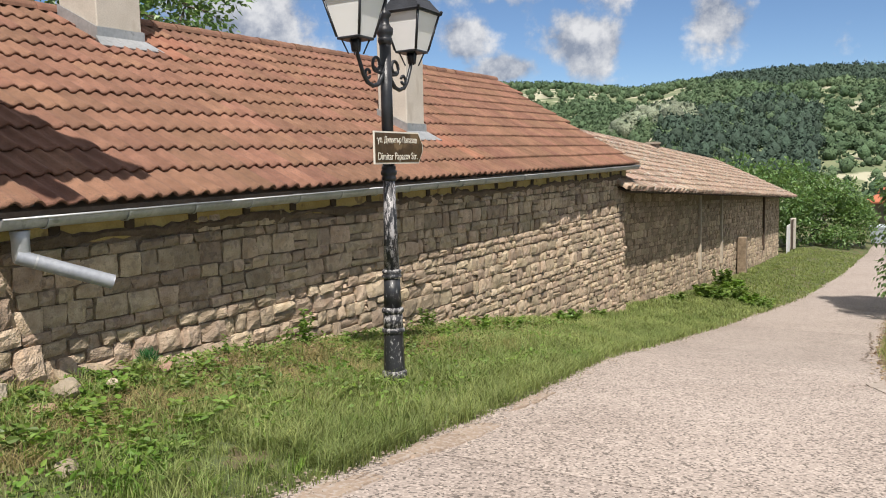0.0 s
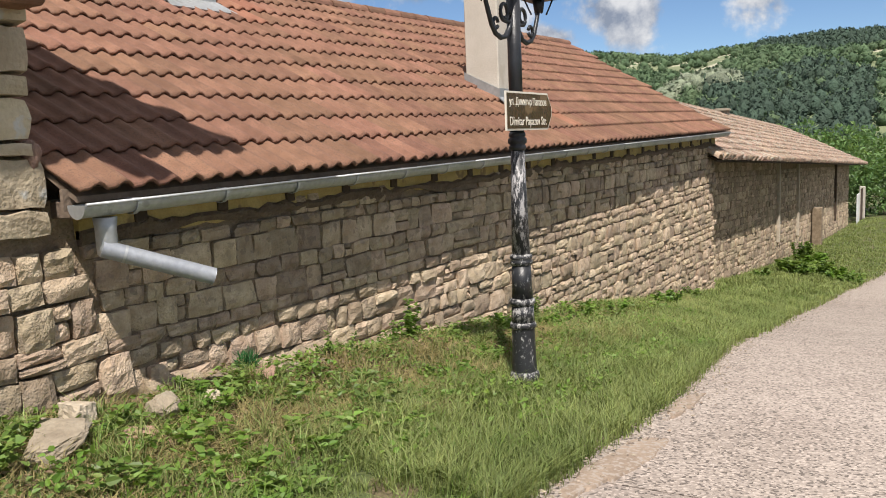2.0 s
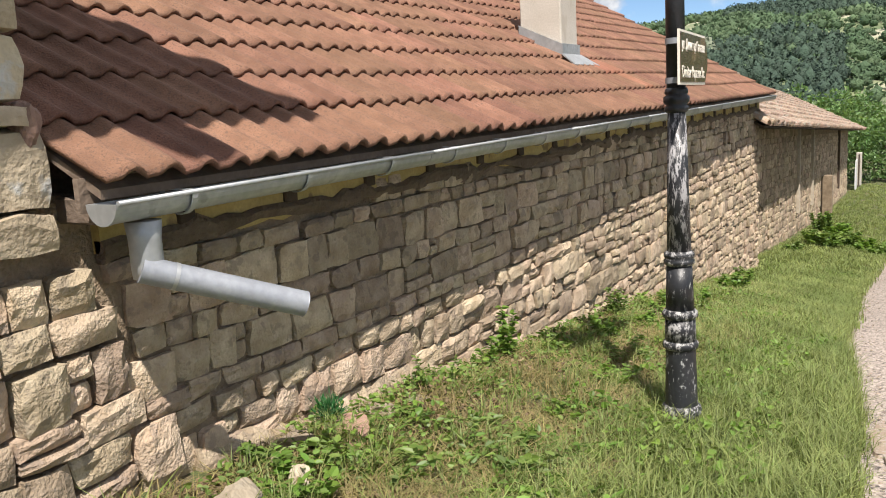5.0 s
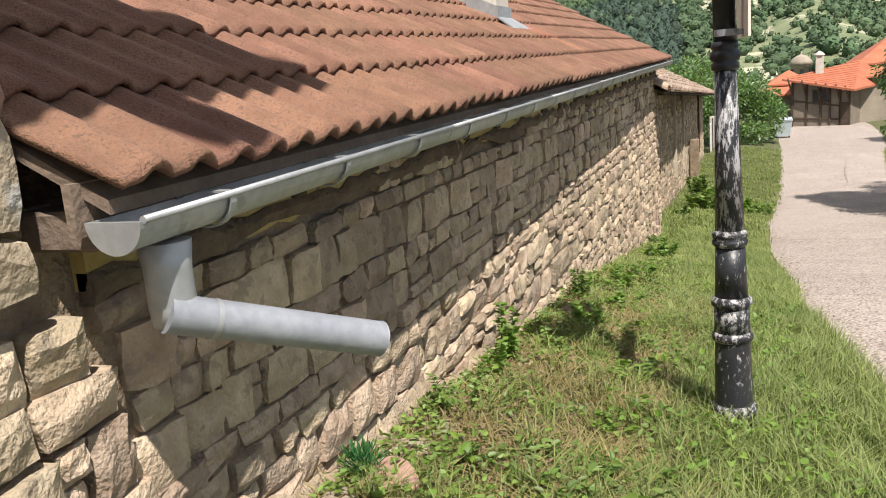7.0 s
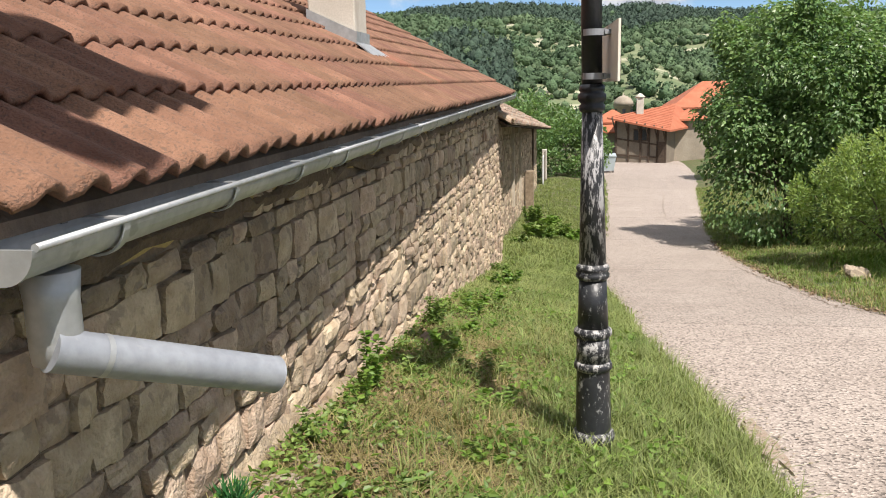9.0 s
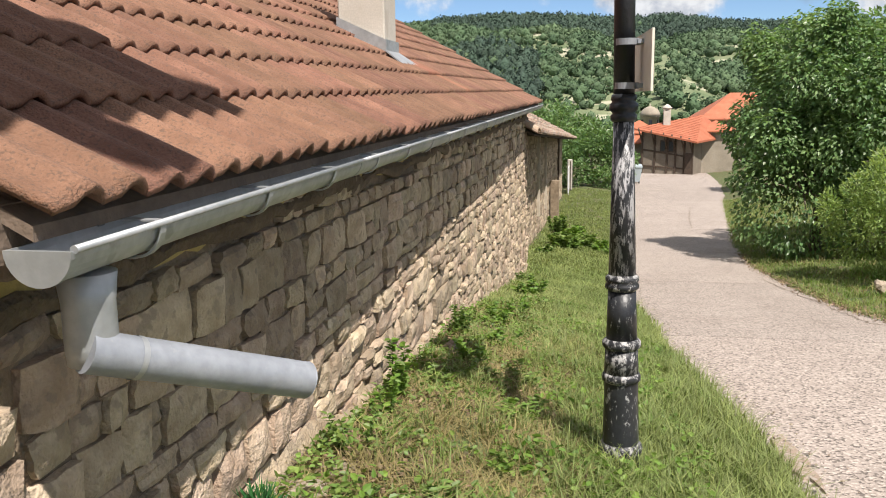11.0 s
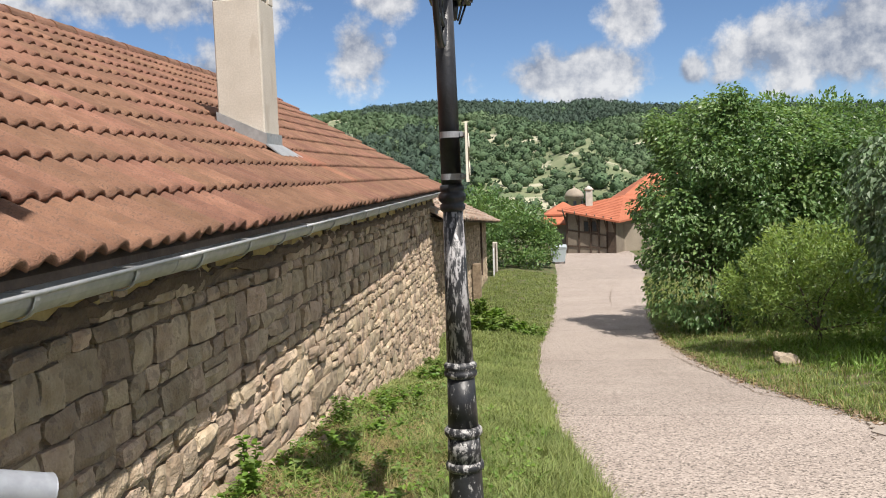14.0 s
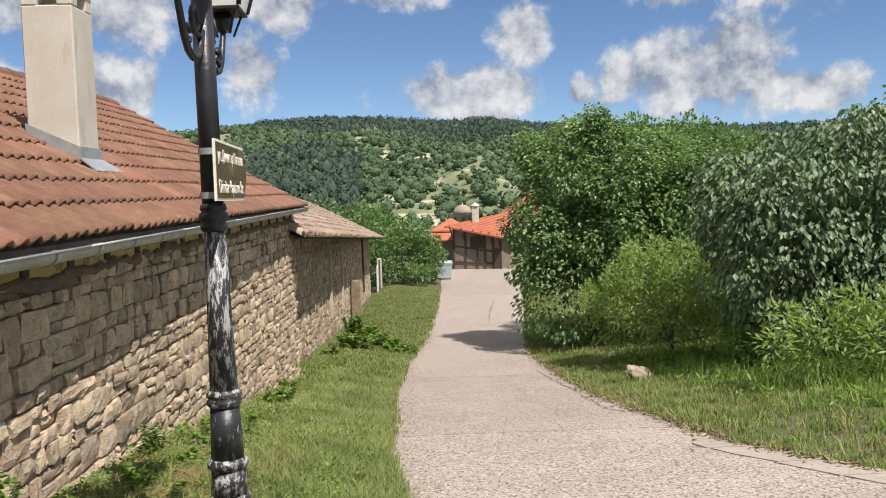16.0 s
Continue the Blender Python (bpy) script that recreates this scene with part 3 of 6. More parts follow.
def stone_shape(seed):
    """A hewn stone, one unit in size: broken facets to +x, corners knocked off, uneven outline."""
    rng = random.Random(seed)
    n = 5
    verts, faces = [], []
    knock = [rng.choice((0.0, 0.02, 0.05, 0.13)) for _ in range(4)]
    skew = [rng.uniform(-0.06, 0.06) for _ in range(4)]
    facets = [(rng.uniform(-0.4, 0.4), rng.uniform(-0.4, 0.4), rng.uniform(0.08, 0.24)) for _ in range(4)]
    for i in range(n):
        for j in range(n):
            y, z = j / (n - 1) - 0.5, i / (n - 1) - 0.5
            k = (1 if y > 0 else 0) + (2 if z > 0 else 0)
            edge = j in (0, n - 1) or i in (0, n - 1)
            cut = 1 - knock[k] * max(0.0, abs(y) + abs(z) - 0.6) / 0.4
            x = min(c - a * y - b * z for a, b, c in facets) + rng.uniform(-0.08, 0.08) - (0.13 if edge else 0)
            y2 = y * cut + skew[0] * z + skew[1] * z * y * 2 + rng.uniform(-0.028, 0.02)
            z2 = z * cut + skew[2] * y + skew[3] * z * y * 2 + rng.uniform(-0.034, 0.02)
            verts.append((max(-0.75, x), max(-0.52, min(0.52, y2)), max(-0.52, min(0.52, z2))))
    for i in range(n - 1):
        for j in range(n - 1):
            a = i * n + j
            faces.append((a, a + 1, a + n + 1, a + n))
    ring = [j for j in range(n)] + [i * n + n - 1 for i in range(1, n)] + [(n - 1) * n + j for j in range(n - 2, -1, -1)] + [i * n for i in range(n - 2, 0, -1)]
    base = len(verts)
    verts += [(-1.6, verts[k][1] * 0.97, verts[k][2] * 0.97) for k in ring]
    m = len(ring)
    for k in range(m):
        faces.append((ring[(k + 1) % m], ring[k], base + k, base + (k + 1) % m))
    return verts, faces


SHAPES = [stone_shape(s) for s in range(40)]


def shape_mesh(k, material, name="stone"):
    me = bpy.data.meshes.new(name)
    me.from_pydata(SHAPES[k][0], [], SHAPES[k][1])
    me.materials.append(material)
    return me


def lay_courses(y0, y1, base, top, heights, widths, seed, tilt=0.0):
    """Courses of rubble: centre along the wall, centre height, width, height."""
    rng = random.Random(seed)
    out = []
    zmin = min(base(y0), base(y1)) - 0.2
    z = zmin
    level = 0
    while z < max(top(y0), top(y1)):
        h = rng.uniform(*heights)
        y = y0 - rng.uniform(0, 0.1)
        level += 1
        while y < y1:
            w = rng.uniform(*widths) * (0.75 + 0.5 * h / heights[1])
            cy = y + w / 2
            cz = z + h / 2 + tilt * (cy - y0) + 0.018 * noise.noise(Vector((cy * 1.7, level * 2.3, seed)))
            if cz + h * 0.2 > base(cy) and cz + h * 0.35 < top(cy) and y + w < y1 + 0.06:
                if h > 0.12 and rng.random() < 0.2:
                    f = rng.uniform(0.35, 0.65)
                    out.append((cy, cz - h / 2 + h * f / 2, w, h * f))
                    out.append((cy, cz + h / 2 - h * (1 - f) / 2, w, h * (1 - f)))
                elif rng.random() < 0.12 and w > 0.2:
                    f = rng.uniform(0.55, 0.75)
                    out.append((y + w * f / 2, cz, w * f, h))
                    out.append((y + w * (1 + f) / 2, cz - h * 0.22, w * (1 - f), h * 0.5))
                    out.append((y + w * (1 + f) / 2, cz + h * 0.27, w * (1 - f), h * 0.44))
                else:
                    out.append((cy, cz, w, h))
            y += w
        z += h
    return out


def set_stones(parent, stones, face, seed, material, joined, near=None, proud=(0.0, 0.03), gap=0.009, depth=0.06):
    """Stones as pieces within near (a stretch of the wall), the rest joined into one mesh."""
    rng = random.Random(seed)
    meshes = [shape_mesh(k, material) for k in range(len(SHAPES))]
    verts, faces, count = [], [], 0
    for cy, cz, w, h in stones:
        k = rng.randrange(len(SHAPES))
        turn = Matrix.Rotation(radians(rng.uniform(-3, 3)), 4, "X") @ Matrix.Rotation(radians(rng.uniform(-5, 5)), 4, "Z")
        flip = 1 if rng.random() < 0.5 else -1
        m = Matrix.Translation((face(cy, cz) + rng.uniform(*proud), cy, cz)) @ turn @ Matrix.Diagonal((depth * rng.uniform(0.8, 1.3), w - gap, h - gap, 1)) @ Matrix.Rotation(0 if flip > 0 else math.pi, 4, "X")
        if near and near[0] <= cy <= near[1] and count < 300:
            ob = new("stone", meshes[k])
            ob.parent = parent
            ob.matrix_world = m
            count += 1
        else:
            b = len(verts)
            verts += [tuple(m @ Vector(v)) for v in SHAPES[k][0]]
            faces += [tuple(b + i for i in f) for f in SHAPES[k][1]]
    if verts:
        tagged(sheet_mesh("rubble_stones", verts, faces, joined, parent), kind="stuff")


def base_z(y):
    return float(land(-0.1, y))


def build_house_wall():
    wall = thing("wall_long_house", "coursed limestone rubble wall with earth joints under the eaves", "wall", kind="structure")
    bm = bmesh.new()
    sec = []
    for i in range(28):
        y = 1.3 + (14.72 - 1.3) * i / 27
        x, b, t = wall_x(y) - 0.036, base_z(y) - 0.4, 1.47 + RISE * (y - 1.45)
        sec.append([(x + 0.03, y, b), (x, y, t), (x - 0.5, y, t), (x - 0.5, y, b)])
    loft(bm, sec)
    part("core", bm, M_MORTAR, wall)
    stones = lay_courses(1.75, 14.7, lambda y: base_z(y) - 0.02, lambda y: 1.305 + RISE * (y - 1.45) + 0.03 * math.sin(y * 2.1), (0.075, 0.205), (0.11, 0.28), 5)
    stones.sort(key=lambda s: s[0])
    set_stones(wall, stones, lambda y, z: wall_x(y) + 0.03 * max(0.0, 0.6 - z) * 0.6, 11, M_STONE, M_STONE_JOINED, near=(1.7, 8.5), proud=(-0.008, 0.024))
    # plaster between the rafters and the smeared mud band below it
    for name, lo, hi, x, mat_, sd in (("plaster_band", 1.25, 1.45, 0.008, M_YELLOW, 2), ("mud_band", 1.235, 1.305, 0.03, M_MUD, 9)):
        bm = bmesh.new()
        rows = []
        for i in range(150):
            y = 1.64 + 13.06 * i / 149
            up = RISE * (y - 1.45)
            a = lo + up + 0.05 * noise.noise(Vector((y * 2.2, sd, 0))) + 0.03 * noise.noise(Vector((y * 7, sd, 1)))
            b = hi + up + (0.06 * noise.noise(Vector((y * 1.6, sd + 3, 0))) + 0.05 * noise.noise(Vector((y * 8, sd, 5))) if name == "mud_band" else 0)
            xx = wall_x(y) + x + 0.012 * noise.noise(Vector((y * 5, sd, 8)))
            rows.append([(xx - 0.05, y, a), (xx - 0.012, y, a), (xx, y, a + 0.03), (xx, y, b - 0.02), (xx - 0.014, y, b), (xx - 0.05, y, b)])
        loft(bm, rows)
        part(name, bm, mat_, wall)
    # pale mortar smeared over the footing at the wall's foot
    bm = bmesh.new()
    rows = []
    for i in range(110):
        y = 1.95 + 9.2 * i / 109
        b = base_z(y)
        h = 0.06 + 0.07 * noise.noise(Vector((y * 1.3, 2, 5))) + 0.04 * noise.noise(Vector((y * 6, 4, 5)))
        w = 0.055 + 0.05 * noise.noise(Vector((y * 1.7, 8, 5))) + 0.02 * noise.noise(Vector((y * 9, 8, 1)))
        x = wall_x(y)
        rows.append([(x - 0.03, y, b - 0.15), (x + w + 0.02, y, b - 0.15), (x + w, y, b + h * 0.35), (x + w * 0.55, y, b + h * 0.8), (x + 0.012, y, b + h), (x - 0.03, y, b + h)])
    loft(bm, rows)
    part("footing", bm, M_STONE, wall, "pale mortared footing along the wall's foot")
    bm = bmesh.new()
    box(bm, (0.2, 0.16, 0.09), (-0.15, 1.6, 1.42), bevel=0.008)
    part("verge_board", bm, M_SOFFIT, wall, "dark board closing the eaves")
    for i in range(21):
        y = 2.03 + i * 0.615
        bm = bmesh.new()
        box(bm, (0.5, 0.085, 0.085), bevel=0.006)
        ob = part("rafter_end", bm, M_WOOD, wall)
        ob.matrix_world = pose(wall_x(y) - 0.225, y, 1.345 + RISE * (y - 1.45), random.Random(i).uniform(-4, 4), 0, 0)


build_house_wall()

TILE_W, TILE_GAUGE = 0.31, 0.347


def tile_shape(rolls=2, width=TILE_W, length=0.42, high=0.04, n=8):
    """A pressed clay tile with two rolls: x across, y up the slope, z off the roof."""
    cols = rolls * n + 1
    prof = []
    for i in range(cols):
        u = (i / n) % 1.0 if i < cols - 1 else 1.0
        roll = max(0.0, math.cos((u - 0.66) * math.pi / 0.6)) ** 0.75 if abs(u - 0.66) < 0.3 else 0.0
        prof.append((width * i / (cols - 1) * 1.02, high * roll + 0.006 * math.sin(u * 6.28)))
    verts = []
    for yy, lift in ((0.0, 0.031), (0.05, 0.028), (length, 0.0)):
        for th in (0.0, -0.019):
            verts += [(x, yy, z + lift + th) for x, z in prof]
    c = cols
    faces = []
    for i in range(c - 1):
        for k in (0, 2 * c):
            faces.append((k + i, k + i + 1, k + 2 * c + i + 1, k + 2 * c + i))
            faces.append((k + c + i + 1, k + c + i, k + 3 * c + i, k + 3 * c + i + 1))
        faces.append((c + i, c + i + 1, i + 1, i))
    for e in (0, c - 1):
        faces.append((e, 2 * c + e, 3 * c + e, c + e))
        faces.append((2 * c + e, 4 * c + e, 5 * c + e, 3 * c + e))
    return verts, faces


def roof_frame(y, s, eave=EAVE, rise=RISE):
    """The pose on the slope: y along the eave, s up the slope."""
    o = Vector((eave.x, y, eave.z + rise * (y - eave.y))) + UP_SLOPE * s
    m = Matrix((Vector((0, 1, 0)), UP_SLOPE, ROOF_OUT)).transposed().to_4x4()
    m.translation = o
    return m


def build_house_roof():
    roof = thing("roof_long_house", "weathered terracotta roof of double-roll clay tiles", "roof", kind="structure")
    rows, ridge_s = 11, 3.87
    verts, faces = tile_shape()
    me = bpy.data.meshes.new("roof_tile")
    me.from_pydata(verts, [], faces)
    me.materials.append(M_TILE)
    me.shade_smooth()
    fresh = me.copy()
    fresh.materials.clear()
    fresh.materials.append(M_FRESHTILE)
    rng = random.Random(3)
    jv, jf, made = [], [], 0
    for r in range(rows):
        cols = 43 + int(r * 0.24)
        for c in range(cols):
            y = EAVE.y + c * TILE_W
            jit = Matrix.Translation((rng.uniform(-0.003, 0.003), rng.uniform(-0.008, 0.008), rng.uniform(0, 0.004))) @ Matrix.Rotation(radians(rng.uniform(-0.5, 0.5)), 4, "Z")
            m = roof_frame(y, r * TILE_GAUGE - (0.0 if r else 0.025)) @ jit
            if c < 25 and made < 300:
                ob = new("roof_tile", fresh if (r, c) in ((2, 21), (2, 22), (1, 22), (9, 12), (9, 13), (8, 12)) else me)
                ob.parent = roof
                ob.matrix_world = m
                made += 1
            else:
                b = len(jv)
                jv += [tuple(m @ Vector(v)) for v in verts]
                jf += [tuple(b + i for i in f) for f in faces]
    far = sheet_mesh("roof_tiles", jv, jf, M_TILE_JOINED, roof, smooth=True)
    tagged(far, kind="stuff")
    # boarding under the tiles, the back slope and the gable
    bm = bmesh.new()
    y1 = 15.1
    a, b = EAVE + ROOF_OUT * -0.02, EAVE + UP_SLOPE * ridge_s + ROOF_OUT * -0.02
    loft(bm, [[(a.x - 0.02, y, a.z - 0.005 + RISE * (y - 1.45)), (b.x, y, b.z + RISE * (y - 1.45)), (b.x - 3.6, y, a.z), (b.x - 3.6, y, a.z - 0.05), (b.x, y, b.z - 0.06), (a.x - 0.02, y, a.z - 0.035 + RISE * (y - 1.45))] for y in (1.47, y1)])
    part("boarding", bm, M_SOFFIT, roof)
    bm = bmesh.new()
    for y in (1.6, 14.6):
        loft(bm, [[(-0.25, yy, 1.45), (b.x, yy, b.z - 0.08), (b.x - 3.4, yy, 1.45), (b.x - 3.4, yy, -1.5), (-0.7, yy, -1.5)] for yy in (y, y + 0.3)])
    part("gable", bm, M_MORTAR, roof)
    for i in range(36):  # ridge tiles bedded in mortar
        y = 1.5 + i * 0.385
        bm = bmesh.new()
        out_r, in_r = 0.115, 0.1
        sec = []
        for yy, k in ((0, 1.0), (0.05, 0.97), (0.43, 0.86)):
            arc = [(k * out_r * math.cos(t), yy, k * out_r * math.sin(t)) for t in np.linspace(0.1, math.pi - 0.1, 9)]
            arc += [(k * in_r * math.cos(t), yy, k * in_r * math.sin(t)) for t in np.linspace(math.pi - 0.1, 0.1, 9)]
            sec.append(arc)
        loft(bm, sec)
        ob = part("ridge_tile", bm, M_TILE, roof)
        ob.matrix_world = pose(b.x, y, b.z + 0.0 + RISE * (y - 1.45), 1.5, 0, rng.uniform(-1.5, 1.5))
    return roof


build_house_roof()


def half_pipe(bm, y0, y1, r, centre, rise=GUT_RISE, thick=0.004, n=14):
    sec = []
    for y in (y0, y1):
        z = centre[1] + rise * (y - 1.45)
        outer = [(centre[0] + r * math.cos(t), y, z + r * math.sin(t)) for t in np.linspace(math.pi, 2 * math.pi, n)]
        inner = [(centre[0] + (r - thick) * math.cos(t), y, z + (r - thick) * math.sin(t)) for t in np.linspace(2 * math.pi, math.pi, n)]
        sec.append(outer + inner)
    return loft(bm, sec)


GUT = (0.068, 1.452)


def build_gutter():
    gutter = thing("gutter", "half-round zinc eaves gutter on strap brackets", "gutter")
    r = 0.066
    for i, y in enumerate(np.arange(1.46, 14.7, 1.9)):
        bm = bmesh.new()
        half_pipe(bm, y, min(y + 1.92, 14.78), r + 0.002 * (i % 2), GUT)
        tube(bm, [(GUT[0] + r + 0.004, yy, GUT[1] + 0.003 + GUT_RISE * (yy - 1.45)) for yy in (y, min(y + 1.92, 14.78))], 0.0085, 8)
        part("channel", bm, M_ZINC, gutter)
    bm = bmesh.new()
    loft(bm, [[(GUT[0] + (r + 0.003) * math.cos(t), y, GUT[1] + (r + 0.003) * math.sin(t)) for t in np.linspace(math.pi, 2 * math.pi, 16)] for y in (1.452, 1.464)])
    part("end_cap", bm, M_ZINC, gutter)
    for i in range(22):
        y = 1.77 + 0.615 * i
        z = GUT[1] + GUT_RISE * (y - 1.45)
        bm = bmesh.new()
        for y2, rr, t0, t1 in ((y, r + 0.006, math.pi * 1.35, math.pi * 2.02),):
            pts = [(GUT[0] + rr * math.cos(t), z + rr * math.sin(t)) for t in np.linspace(t0, t1, 9)]
            loft(bm, [[(px, y2 - 0.012, pz), (px, y2 + 0.012, pz), (px + 0.003, y2 + 0.012, pz - 0.004), (px + 0.003, y2 - 0.012, pz - 0.004)] for px, pz in pts])
        box(bm, (2 * r + 0.01, 0.026, 0.004), (GUT[0], y, z + 0.01), (0, 0, -8))
        part("bracket", bm, M_ZINC, gutter)
        bm = bmesh.new()
        box(bm, (0.005, 0.022, 0.085), (GUT[0] - r + 0.006, y - 0.02, z + 0.04))
        tube(bm, [(GUT[0] - r + 0.016, y + 0.0, z + 0.03), (GUT[0] - r + 0.03, y + 0.015, z + 0.035), (GUT[0] - r + 0.022, y + 0.03, z + 0.02)], 0.005, 6)
        part("hanger", bm, M_OLDZINC, gutter)
    bm = bmesh.new()
    loft(bm, [[(GUT[0] - r - 0.035, y, z + up), (GUT[0] - r - 0.012, y, z + up), (GUT[0] - r - 0.012, y, z + up + 0.11), (GUT[0] - r - 0.035, y, z + up + 0.11)] for y, z, up in ((1.44, GUT[1] - 0.03, 0), (14.7, GUT[1] - 0.03, GUT_RISE * 13.25))])
    part("fascia_board", bm, M_FASCIA, gutter, "weathered brown timber fascia board")
    out = thing("downpipe", "short zinc outlet with a sloping spout pipe", "downpipe", (0.05, 1.62, 1.2))
    bm = bmesh.new()
    lathe(bm, [(0.05, -0.01), (0.053, 0.03), (0.053, 0.12), (0.06, 0.18)], 20)
    part("outlet", bm, M_ZINC, out)
    a, b = Vector((0.005, -0.035, 0.025)), Vector((0.298, 0.418, -0.176))
    bm = bmesh.new()
    way = (b - a).normalized()
    tube(bm, [a, a + way * 0.06, a + way * 0.062, b], 0.046, 20, closed=False)
    bmesh.ops.create_circle(bm, cap_ends=True, radius=0.046, segments=20, matrix=Matrix.Translation(a) @ way.to_track_quat("Z", "Y").to_matrix().to_4x4())
    tube(bm, [b, b - way * 0.004, a + way * 0.01], 0.0425, 20, closed=False)
    tube(bm, [b - way * 0.004, b], 0.0465, 20, 0.0475, closed=False)
    part("spout", bm, M_GALV, out, "pale galvanised spout pipe")
    bm = bmesh.new()
    tube(bm, [a + way * 0.105, a + way * 0.118], 0.0475, 20, closed=False)
    part("seam_ring", bm, M_ZINC, out)


build_gutter()


def build_chimney(front, y0, size_x, size_y, top, vents, label):
    """front: how far up the slope its low side stands."""
    low = roof_frame(y0, front).translation
    ch = thing("chimney", label, "chimney", (low.x - size_x / 2, y0 + size_y / 2, low.z))
    bm = bmesh.new()
    h = top - low.z
    if vents:
        box(bm, (size_x, size_y, h - 0.22 + 0.3), (0, 0, (h - 0.22 - 0.3) / 2), bevel=0.012)
        for sx in (-1, 1):
            for sy in (-1, 1):
                part("corner_post", box(bmesh.new(), (size_x * 0.3, size_y * 0.3, 0.22), (sx * size_x * 0.35, sy * size_y * 0.35, h - 0.11), bevel=0.008), M_RENDER, ch)
    else:
        box(bm, (size_x, size_y, h + 0.3), (0, 0, (h - 0.3) / 2), bevel=0.012)
    part("shaft", bm, M_RENDER, ch, "cream rendered shaft")
    bm = bmesh.new()
    box(bm, (size_x + 0.1, size_y + 0.1, 0.07), (0, 0, h + 0.035), bevel=0.012)
    part("cap", bm, M_RENDER, ch)
    rise = size_x * math.tan(PITCH)
    # sheet-metal flashing: upstands on the four sides, an apron on the low side
    bm = bmesh.new()
    hx, hy, e = size_x / 2 + 0.008, size_y / 2 + 0.008, 0.17
    for sy in (-1, 1):
        loft(bm, [[(hx, sy * hy + o, -0.03), (hx, sy * hy + o, e), (-hx, sy * hy + o, rise + e - 0.03), (-hx, sy * hy + o, rise - 0.03)] for o in (0, 0.012 * sy)])
    box(bm, (0.012, 2 * hy + 0.024, e + 0.03), (hx + 0.006, 0, e / 2 - 0.015))
    part("upstand", bm, M_ZINC, ch, "folded zinc flashing")
    bm = bmesh.new()
    n, s = ROOF_OUT, UP_SLOPE
    o = Vector((size_x / 2, 0, 0.045))
    pts = [o + Vector((0.012, -hy - 0.03, 0.02)), o + Vector((0.012, hy + 0.03, 0.02)), o - s * 0.20 + Vector((0, hy + 0.14, 0)), o - s * 0.20 + Vector((0, -hy - 0.1, 0))]
    loft(bm, [[p + n * 0.0 for p in pts], [p + n * 0.012 for p in pts]])
    part("apron", bm, M_ZINC, ch, "flared zinc apron lying on the tiles")
    return ch


build_chimney(1.04, 7.6, 0.43, 0.44, 3.66, True, "cream rendered chimney with vent openings under its cap")
build_chimney(3.1, 4.45, 0.58, 0.58, 4.75, False, "broad cream rendered chimney beside the ridge")


